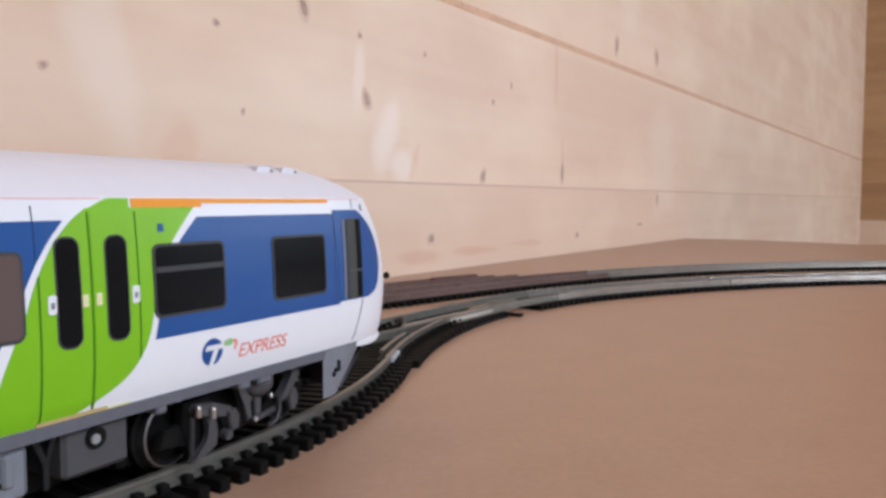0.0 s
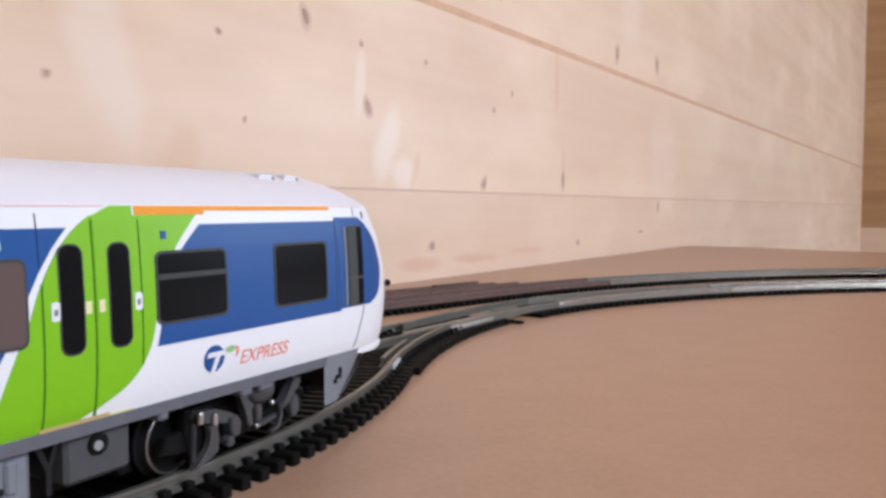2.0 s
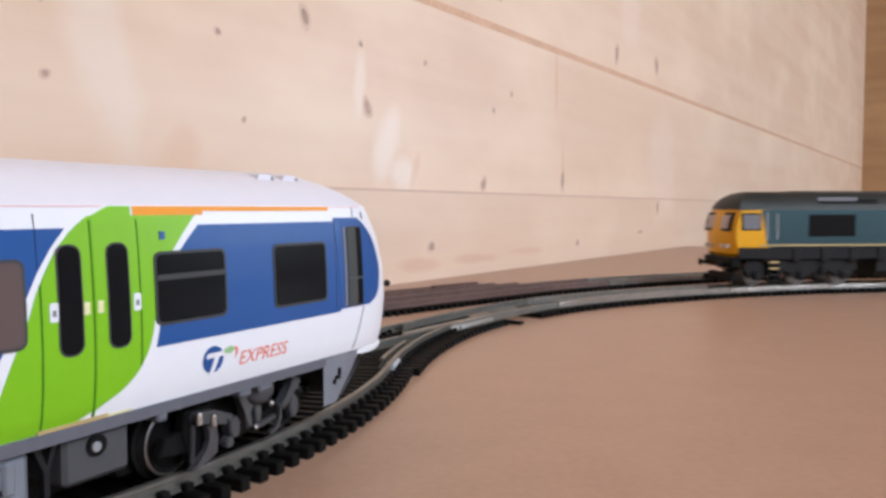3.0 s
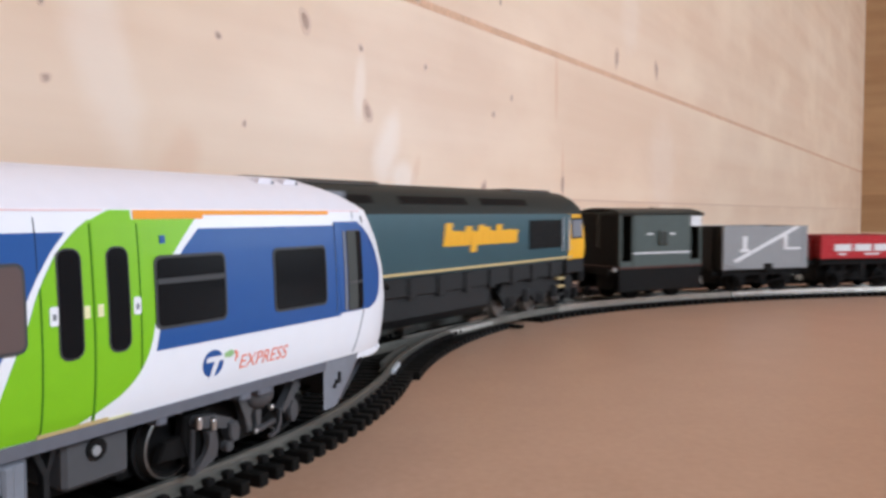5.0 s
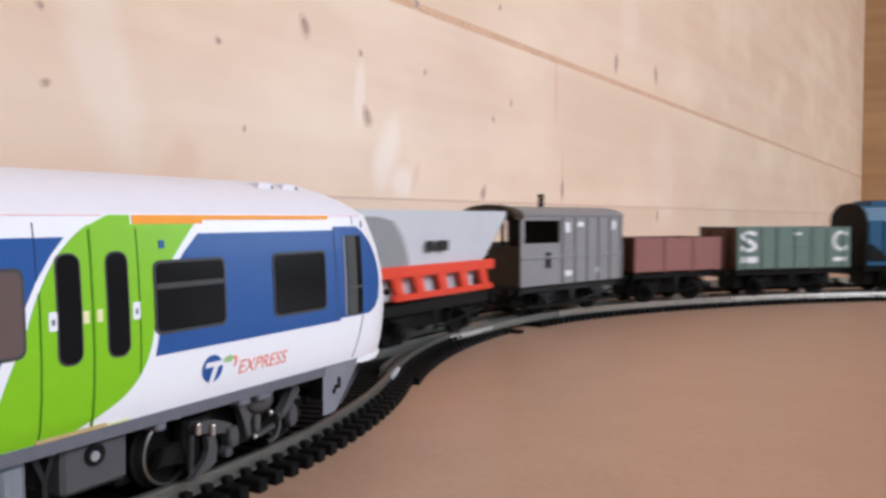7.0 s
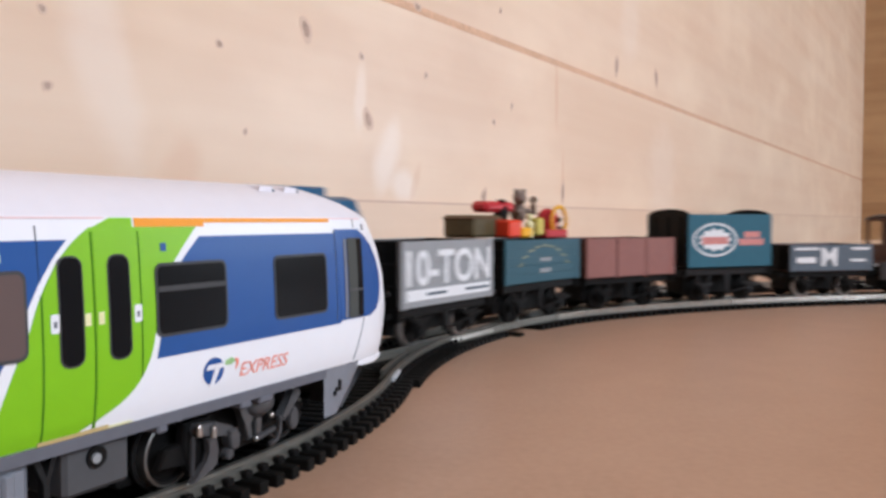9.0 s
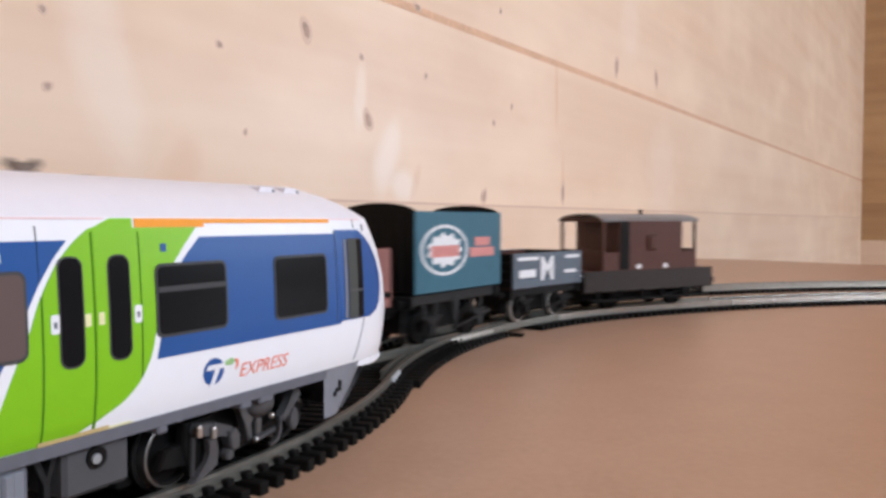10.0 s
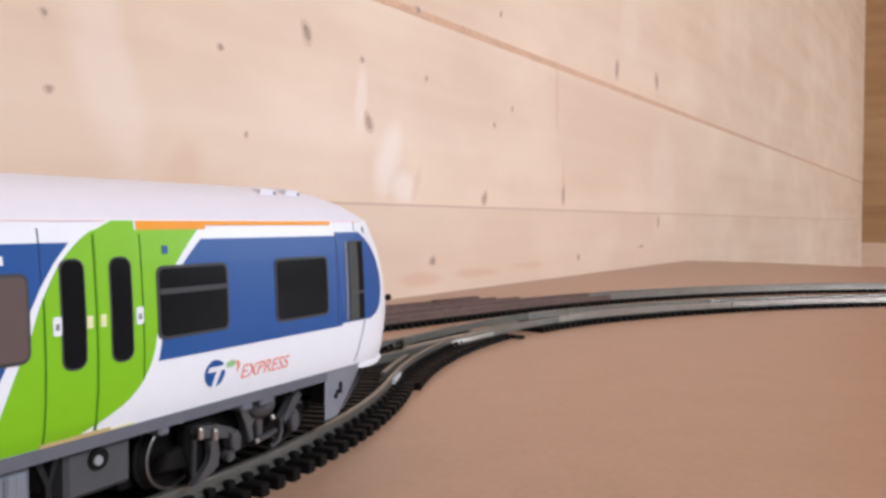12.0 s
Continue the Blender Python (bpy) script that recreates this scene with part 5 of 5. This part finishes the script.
for s in (-1, 1):
    ys = sorted((s * 13.6, s * 15.4))
    boxed("frame_rail", HOPPER_RED, hop, -h + 2, h - 2, *ys, 28.4, 32.2, 0.3, "bright red frame rail")
    boxed("frame_rail", HOPPER_RED, hop, -h + 3, h - 14, *ys, 20.8, 23.0, 0.3)
    for i, x in enumerate((-h + 6, -h + 20, -h + 34, -h + 48, -h + 60)):
        bm = B()
        prism(bm, [(x, 22), (x + 4.5, 22), (x + 7.5, 29), (x + 2.5, 29)], "y", *ys)
        part("frame_web", bm, HOPPER_RED, hop, smooth=0)
    boxed("chute", HOPPER_GREY, hop, -h + 12, h - 12, *sorted((s * 8.0, s * 12.0)), 20.5, 30.0, 0.6)
for s in (-1, 1):
    for e in (1,):
        # curved grey gusset closing the side below the sloping end
        flare = [(e * (h + 4.6), 48.4), (e * (h - 4.0), 48.4), (e * (h - 12.5), 47.0), (e * (h - 18.0), 42.0), (e * (h - 22.0), 36.5), (e * (h - 24.0), 32.2), (e * (h - 9.0), 32.2)]
        bm = B()
        lo = [bm.verts.new((x, s * (13.3 + (z - 31.5) * 0.155), z)) for x, z in flare]
        hi = [bm.verts.new((x, s * (13.75 + (z - 31.5) * 0.155), z)) for x, z in flare]
        bm.faces.new(lo)
        bm.faces.new(hi[::-1])
        for i in range(len(flare)):
            k = (i + 1) % len(flare)
            bm.faces.new((lo[i], lo[k], hi[k], hi[i]))
        part("side_gusset", bm, GREY_WAGON, hop, "dull grey curved gusset", smooth=0)
bars(hop, DARK_GREY, [(8.5, 4.0), (2.0, -5.0)], 36.6, 40.2, 15.6, "dark_lettering")

# grey goods brake van with ribs
toad, h = vehicle("brake_van", "light grey ribbed model brake van with tall chimney", 604.5, 681.5)
running_gear(toad, h, 19.0, base=0.25, colour=DARK_GREY)
boxed("floor_deck", DARK_GREY, toad, -h, h, -15.6, 15.6, 18.0, 19.0, 0.2)
for s in (-1, 1):
    ys = sorted((s * 14.6, s * 15.7))
    boxed("cabin_side", GREY_VAN, toad, -h, h - 27, *ys, 18.6, 50.2, 0.2)
    boxed("verandah_side", GREY_VAN, toad, h - 27, h, *ys, 18.6, 37.0, 0.2)
    boxed("verandah_header", GREY_VAN, toad, h - 27, h, *ys, 46.8, 50.2, 0.2)
    boxed("corner_post", GREY_VAN, toad, h - 2.6, h, *ys, 37.0, 47.0, 0.2)
    for i in range(6):
        x = -h + 1.0 + i * 9.2
        boxed("rib", GREY_VAN, toad, x, x + 1.4, *sorted((s * 15.5, s * 16.5)), 19.0, 48.6, 0.2)
    boxed("waist_rail", GREY_VAN, toad, -h, h, *sorted((s * 15.5, s * 16.2)), 30.2, 31.2, 0.2)
    for x0, x1, a, b in ((4.5, 8.0, 41.5, 46.0), (-6.0, -1.0, 44.0, 46.2), (-32, -29, 42.5, 46.5), (3.0, 8.5, 22.0, 24.5), (-20, -16.5, 22.5, 25.0), (18, 22, 26, 33)):
        bars(toad, LETTER if x0 != 18 else DARK_GREY, [(x0, x1)], a, b, s * 15.75, "white_mark", depth=0.15 if s > 0 else -0.15)
    boxed("footboard", BLACK, toad, -h + 3, h - 3, *sorted((s * 14.0, s * 17.0)), 9.4, 10.4, 0.2)
# front bulkhead black for the verandah's shade; the rear end stays grey
boxed("cabin_end", BLACK, toad, h - 28, h - 27, -14.6, 14.6, 19, 49, 0.2)
boxed("cabin_end", GREY_VAN, toad, -h, -h + 1, -14.6, 14.6, 19, 49, 0.2)
boxed("end_screen", SHADED_END, toad, h - 0.9, h, -14.6, 14.6, 19, 36, 0.2, "dark verandah end screen")
for y in (-5, 5):
    boxed("end_post", DARK_GREY, toad, h - 0.9, h, y - 0.8, y + 0.8, 36, 49, 0.2)
van_roof(toad, -h - 0.5, h - 1.0, 49.2, 4.0, 16.6, GREY_VAN, "light grey arched roof")
van_roof(toad, h - 1.0, h + 4.5, 49.2, 4.6, 16.9, SHADED_END, "dark roof end", 2.0)
bm = B()
cy(bm, (h - 33, 0, 55.0), "z", 1.3, 6.0, 12)
cy(bm, (h - 33, 0, 58.4), "z", 1.6, 1.0, 12)
part("chimney", bm, BLACK, toad)

open_wagon("open_wagon", "reddish-brown wagon with a centre side door", 692, 752, 21.1, 38.0, BROWN, 1, DARK_BROWN, ends=DARK_BROWN)

sc, h = open_wagon("open_wagon", "sage-green steel wagon with two white capitals", 767, 844, 20.3, 43.0, SC_GREEN, 2, DARK_BROWN, ends=DARK_BROWN)
for ch, x in (("S", h - 2.0), ("C", -h + 13.0)):
    word(ch, 11.5, 10.5, LETTER, sc, lambda a, b, q=x: (q - a, 16.45, 29.5 + b), label="white capital letter", bold=0.02)
bars(sc, LETTER, [(h - 2.5, h - 13)], 23.6, 27.0, 16.3)
bars(sc, LETTER, [(-h + 12, -h + 3)], 23.8, 26.0, 16.3)
bars(sc, LETTER, [(1, -4)], 38.6, 40.0, 16.3)
for i in range(7):
    x = -h + 5 + i * (2 * h - 10) / 6
    boxed("side_rib", SC_GREEN, sc, x - 0.7, x + 0.7, 15.8, 16.7, 20.6, 42.6, 0.2)

# blue covered hopper
blue, h = vehicle("covered_hopper", "tall blue covered wagon with chamfered roof and pale poster", 858, 938)
running_gear(blue, h, 21.0, colour=BLACK)
prof = [(15.6, 21.0), (16.2, 22.5), (16.2, 46.5), (12.5, 54.0), (9.0, 55.2)]
bm = B()
prism(bm, prof + [(-y, z) for y, z in prof[::-1]], "x", -h, h)
part("body", bm, VAN_BLUE, blue, "blue ribbed body", smooth=20)
boxed("roof_hatch", VAN_BLUE, blue, -h + 8, h - 8, -8.5, 8.5, 54.8, 58.0, 0.6)
for s in (-1, 1):
    for i in range(9):
        x = -h + 0.8 + i * (2 * h - 3.0) / 8
        boxed("side_rib", VAN_BLUE, blue, x, x + 1.3, *sorted((s * 16.0, s * 17.2)), 21.5, 46.2, 0.25)
    boxed("sole_rail", VAN_BLUE, blue, -h, h, *sorted((s * 15.8, s * 17.0)), 20.6, 23.2, 0.3)
    boxed("poster", POSTER, blue, -9.9, 1.2, *sorted((s * 16.9, s * 17.5)), 30.5, 45.4, 0.1, "pale poster panel")
    boxed("poster_figure", PINK_PRINT, blue, -7.4, -4.4, *sorted((s * 17.4, s * 17.65)), 38.0, 42.5, 0.1)
    boxed("notice", LETTER, blue, -38.5, -24.7, *sorted((s * 16.9, s * 17.5)), 25.3, 31.0, 0.1, "white notice with red print")
    boxed("notice_print", PINK_PRINT, blue, -37.3, -25.9, *sorted((s * 17.4, s * 17.6)), 26.3, 29.8, 0.05)
    for e in (-1, 1):
        # a black plate on the side gives the opening its darkness
        bm = B()
        prism(bm, [(e * (h - 1.0), 23.4), (e * (h - 1.0), 33.0), (e * (h - 3.0), 33.0), (e * (h - 7.0), 30.0), (e * (h - 15.0), 23.4)], "y", *sorted((s * 16.9, s * 17.3)))
        part("chute_opening", bm, BLACK, blue, "black plate for the dark slanting opening at the foot", smooth=0)
for e in (1,):
    bm = B()
    arch = [(16.6, 21.0), (16.6, 47.0)] + [(16.6 * math.cos(a), 47.0 + 9.6 * math.sin(a)) for a in np.linspace(0.2, math.pi - 0.2, 13)] + [(-16.6, 47.0), (-16.6, 21.0)]
    prism(bm, arch, "x", *sorted((e * (h - 0.4), e * (h + 0.7))))
    part("end_plate", bm, BLACK, blue, "dark arched end")

ten, h = open_wagon("open_wagon", "grey wagon with tall white lettering on the side", 955, 1014, 19.2, 41.2, GREY_WAGON, 3, BLACK, tyre=STEEL, door=False, ends=BLACK)
word("10-TON", 12.0, 2 * h - 5, LETTER, ten, lambda a, b: (h - 2.5 - a, 16.35, 26.2 + b), label="tall white lettering", bold=0.022)
bars(ten, LETTER, [(h - 2.5, -h + 2.5)], 21.4, 25.0, 16.2, "white_band")
bars(ten, SLATE, [(h - 14, h - 26), (-h + 20, -h + 4)], 22.8, 23.8, 16.45, "band_print")

gift, h = open_wagon("open_wagon", "dark teal wagon with arched lettering", 1029, 1090, 21.9, 40.0, TEAL, 5, BLACK, door=False, ends=BLACK)
bm = B()
for i in range(9):
    a = radians(150 - i * 15)
    x, z = 22 * math.cos(a), 22.0 + 15.4 * math.sin(a)
    t = 2.2 if 0 < i < 8 else 1.4
    d = 0.55 * math.cos(a)
    prism(bm, [(x - t, z - 0.4 + d), (x + t, z - 0.4 - d), (x + t, z + 0.4 - d), (x - t, z + 0.4 + d)], "y", 15.8, 16.2)
part("arched_lettering", bm, FADED_GOLD, gift, "faded arched gold lettering", smooth=0)
bars(gift, GREY_WAGON, [(4.0, -5.0)], 30.6, 32.2, 16.05)
bars(gift, GREY_WAGON, [(4.0, -5.0)], 25.8, 27.6, 16.05)

open_wagon("open_wagon", "reddish-brown wagon with a centre side door", 1100, 1161, 21.1, 39.5, BROWN, 1, DARK_BROWN, ends=DARK_BROWN)

# beer van
van, h = vehicle("box_van", "teal box van with oval white and red emblem", 1173, 1231)
running_gear(van, h, 23.0, colour=DARK_GREY)
prof = [(15.9, 23.6), (15.9, 50.6)] + [(15.9 * math.cos(a), 50.6 + 3.6 * math.sin(a)) for a in np.linspace(0.25, math.pi - 0.25, 11)] + [(-15.9, 50.6), (-15.9, 23.6)]
boxed("body", BLACK, van, -h + 1.0, h - 1.0, -15.8, 15.8, 23.6, 50.8, 0.4, "black inner body and flat roof")
for e in (-1, 1):
    bm = B()
    prism(bm, prof, "x", *sorted((e * (h - 1.8), e * (h - 0.3))))
    part("end_plate", bm, BLACK, van, "black arched end")
for s in (-1, 1):
    ys = sorted((s * 15.7, s * 16.4))
    boxed("side_panel", BEER_BLUE, van, -h, h, *ys, 23.6, 51.4, 0.2, "teal side panel")
    out = s * 16.4
    bm = B()
    ring = [(11.0 + 15.0 * math.cos(2 * math.pi * i / 40), 38.0 + 8.8 * math.sin(2 * math.pi * i / 40)) for i in range(40)]
    ring2 = [(11.0 + 13.8 * math.cos(2 * math.pi * i / 40), 38.0 + 7.8 * math.sin(2 * math.pi * i / 40)) for i in range(40)]
    rows = [[(x, out + s * d, z) for x, z in r] for r, d in ((ring, -0.1), (ring, 0.15), (ring2, 0.15), (ring2, -0.1))]
    grid(bm, rows, True)
    emblem = part("emblem", bm, LETTER, van, "white oval ring", smooth=0)
    bm = B()
    rag = [(11 + (10.4 + (1.4 if i % 2 else -1.0)) * math.cos(2 * math.pi * i / 22), 38 + (5.6 + (0.8 if i % 2 else -0.8)) * math.sin(2 * math.pi * i / 22)) for i in range(22)]
    prism(bm, rag, "y", *sorted((out - s * 0.1, out + s * 0.15)))
    part("emblem_ground", bm, LETTER, emblem, smooth=0)
    bm = B()
    prism(bm, [(20, 35.6), (2, 35.6), (2, 39.6), (20, 39.6)], "y", *sorted((out, out + s * 0.25)))
    part("emblem_band", bm, PINK_PRINT, emblem, smooth=0)
    bm = B()
    for a, b, c, d in ((-5.5, -23, 35.0, 38.4), (-9, -20, 39.0, 42.2)):
        prism(bm, [(a, c), (b, c), (b, d), (a, d)], "y", *sorted((out - s * 0.1, out + s * 0.2)))
    part("red_lettering", bm, PINK_PRINT, van, smooth=0)
for e in (-1, 1):
    for y in (-10, 0, 10):
        boxed("end_rib", BLACK, van, *sorted((e * (h - 0.8), e * (h + 0.3))), y - 0.6, y + 0.6, 24, 50, 0.2)

mw, h = open_wagon("open_wagon", "slate-grey low wagon with white capital", 1247, 1302, 20.0, 34.6, SLATE, 4, DARK_BROWN, tyre=STEEL, door=False, ends=BLACK)
word("M", 10.4, 10.5, LETTER, mw, lambda a, b: (7.4 - a, 16.45, 22.6 + b), label="white capital letter", bold=0.025)
bars(mw, LETTER, [(h - 3, 9)], 31.6, 33.0, 16.2)
bars(mw, LETTER, [(-h + 14, -h + 2)], 31.6, 33.0, 16.2)
bars(mw, LETTER, [(h - 4, 11)], 24.4, 27.6, 16.2)
bars(mw, LETTER, [(-h + 14, -h + 4)], 25.0, 26.4, 16.2, lean=-1.5)

brake_van("brake_van", "dark brown model brake van with open ends and long platform", 1311, 1400, DARK_BROWN, GREY_VAN, 24.0, 49.4, 12.0, 10.5, platform=True)

# a heap of toys and parcels riding in the teal wagon; top-level things that travel with it
LOAD = []


def load(name, label, category, dx, bm, material):
    ob = single(name, bm, material, label, category, group="toys heaped in the wagon")
    LOAD.append((ob, dx))
    return ob


bm = B()
bx(bm, 18.0, 38.5, -10.0, 6.0, 41.1, 50.3, 1.0)
chest = load("chest", "olive-brown wooden chest on the heap", "chest", 0, bm, CHEST_OLIVE)
bm = B()
bx(bm, 17.6, 38.9, -10.2, 6.3, 48.3, 49.6, 0.6)
part("lid", bm, STUFF_BROWN, chest, "dark wooden lid")
bm = B()
bx(bm, 6.6, 28.0, -4.0, 5.0, 51.5, 56.2, 1.6)
load("parcel", "long dark red parcel on the chest", "parcel", 0, bm, STUFF_RED)
bm = B()
ball(bm, (14.6, 3.0, 51.1), 3.6, 0.9, 0.9, 1.15, 14)
cy(bm, (14.6, 3.0, 55.5), "z", 1.2, 3.0, 10, 2.0)
load("sack", "black sack tied at the neck", "sack", 0, bm, BLACK)
bm = B()
ball(bm, (1.7, 4.0, 58.1), 3.3, 1, 0.9, 0.95, 16)
ball(bm, (0.6, 2.5, 51.5), 4.0, 0.9, 0.9, 1.2, 16)
ball(bm, (4.3, 4.0, 60.9), 1.2)
ball(bm, (-1.0, 4.0, 60.9), 1.2)
ball(bm, (3.2, 6.6, 56.9), 1.4)
ball(bm, (-3.0, 5.5, 52.3), 1.5, 1.8, 0.9, 0.9)
ball(bm, (4.0, 5.5, 51.9), 1.5, 1.6, 0.9, 0.9)
load("toy_bear", "grey-brown stuffed bear sitting on the heap", "toy", 0, bm, BEAR_FUR)
bm = B()
ball(bm, (-12.7, 2.0, 57.5), 1.7)
cy(bm, (-12.7, 2.0, 53.3), "z", 1.6, 5.0, 12, 1.0)
ball(bm, (-11.5, 2.0, 54.3), 0.9, 1.9, 0.7, 0.7)
load("toy_figure", "thin dark brown toy standing on the heap", "toy", 0, bm, STUFF_BROWN)
bm = B()
bx(bm, 13.5, 23.0, 4.0, 13.0, 41.0, 48.4, 0.8)
load("parcel", "bright red box at the wagon edge", "parcel", 0, bm, HOPPER_RED)
bm = B()
bx(bm, 5.0, 13.0, 5.0, 13.0, 40.9, 45.1, 0.8)
load("parcel", "yellow box beside the red box", "parcel", 0, bm, YELLOW)
bm = B()
ball(bm, (1.6, 9.0, 46.1), 2.2, 1, 0.9, 1.0, 14)
ball(bm, (1.6, 9.0, 49.7), 1.5)
cy(bm, (1.6, 9.0, 43.5), "z", 1.8, 5.5, 12, 1.3)
load("toy_doll", "pale cream toy between the boxes", "toy", 0, bm, CREAM)
bm = B()
bx(bm, -7.9, -2.6, 5.0, 11.0, 41.4, 49.3, 0.9)
load("parcel", "tall yellow box in the wagon", "parcel", 0, bm, CREAM_YELLOW)
bm = B()
ball(bm, (-21.6, 4.0, 47.8), 6.0, 1.0, 0.8, 1.0, 20)
toy_ball = load("toy_ball", "shiny red toy ball with yellow rim", "ball", 0, bm, STUFF_RED)
bm = B()
for i in range(28):
    a = 2 * math.pi * i / 28
    ball(bm, (-22.8 + 6.4 * math.cos(a), 9.6, 47.8 + 6.6 * math.sin(a)), 1.0, n=6)
load("toy_ring", "yellow beaded ring leaning on the ball", "ring", 0, bm, YELLOW)
bm = B()
ball(bm, (-22.6, 9.5, 48.4), 1.3)
ball(bm, (-23.8, 9.5, 44.8), 1.1)
part("knob", bm, BLACK, toy_ball, "dark knobs")
bm = B()
bx(bm, -26.7, -8.2, 3.0, 12.0, 40.4, 44.0, 0.6)
load("parcel", "low red box at the wagon edge", "parcel", 0, bm, STUFF_RED)

# ---- how the train runs ----
TRAVEL = [(0.0, -699.0), (0.5, -623.0), (1.0, -547.0), (1.5, -471.0), (2.0, -395.0), (2.5, -319.0), (2.75, -280.5), (3.0, -242.0), (3.2, -211.0), (3.6, -143.0), (4.0, -67.0),
          (4.4, 11.0), (4.8, 83.0), (5.0, 116.0), (5.25, 159.0), (5.5, 204.5), (5.75, 255.0), (6.0, 308.0), (6.25, 363.0), (6.5, 417.0), (6.75, 470.0),
          (7.0, 522.0), (7.2, 562.5), (7.6, 647.0), (8.0, 736.0), (8.4, 827.0), (8.8, 919.0), (9.0, 965.0), (9.25, 1021.0), (9.5, 1076.0), (9.75, 1127.0),
          (10.0, 1176.0), (10.25, 1223.0), (10.5, 1269.0), (10.75, 1315.0), (11.0, 1360.0), (11.5, 1451.0), (12.0, 1542.0)]


def travelled(t):
    """Cubic through the table."""
    i = max(1, min(len(TRAVEL) - 3, next((k for k, (u, _) in enumerate(TRAVEL) if u > t), len(TRAVEL) - 1) - 1))
    out = 0.0
    for j in range(i - 1, i + 3):
        w = 1.0
        for k in range(i - 1, i + 3):
            if k != j:
                w *= (t - TRAVEL[k][0]) / (TRAVEL[j][0] - TRAVEL[k][0])
        out += w * TRAVEL[j][1]
    return out


def stand(q0, q1, reach, t):
    """The pose of a vehicle whose two axles or bogies sit on the line."""
    mid, arm = (q0 + q1) / 2 - travelled(t), (q1 - q0) * reach
    fx, fy, _ = on_track(THROUGH, mid - arm)
    rx, ry, _ = on_track(THROUGH, mid + arm)
    return Matrix.Translation(((fx + rx) / 2000, (fy + ry) / 2000, 0)) @ Matrix.Rotation(math.atan2(fy - ry, fx - rx), 4, "Z")


def motions():
    times = [i / 5 for i in range(61)]
    for ob, q0, q1, reach in TRAIN:
        walk(ob, [(t, stand(q0, q1, reach, t)) for t in times])
    frames = [i / FPS for i in range(12 * FPS + 1)]
    gone = [travelled(t) for t in frames]
    for ob, x, y, r in ROLL:
        # the wheels roll without slipping
        seat = Matrix.Translation((x * 0.001, y * 0.001, (RAIL_TOP + r) * 0.001))
        walk(ob, [(t, seat @ Matrix.Rotation((d - gone[0]) / r, 4, "Y")) for t, d in zip(frames, gone)])
    for ob, _ in LOAD:
        walk(ob, [(t, stand(1027, 1092, 0.3, t)) for t in times])


motions()
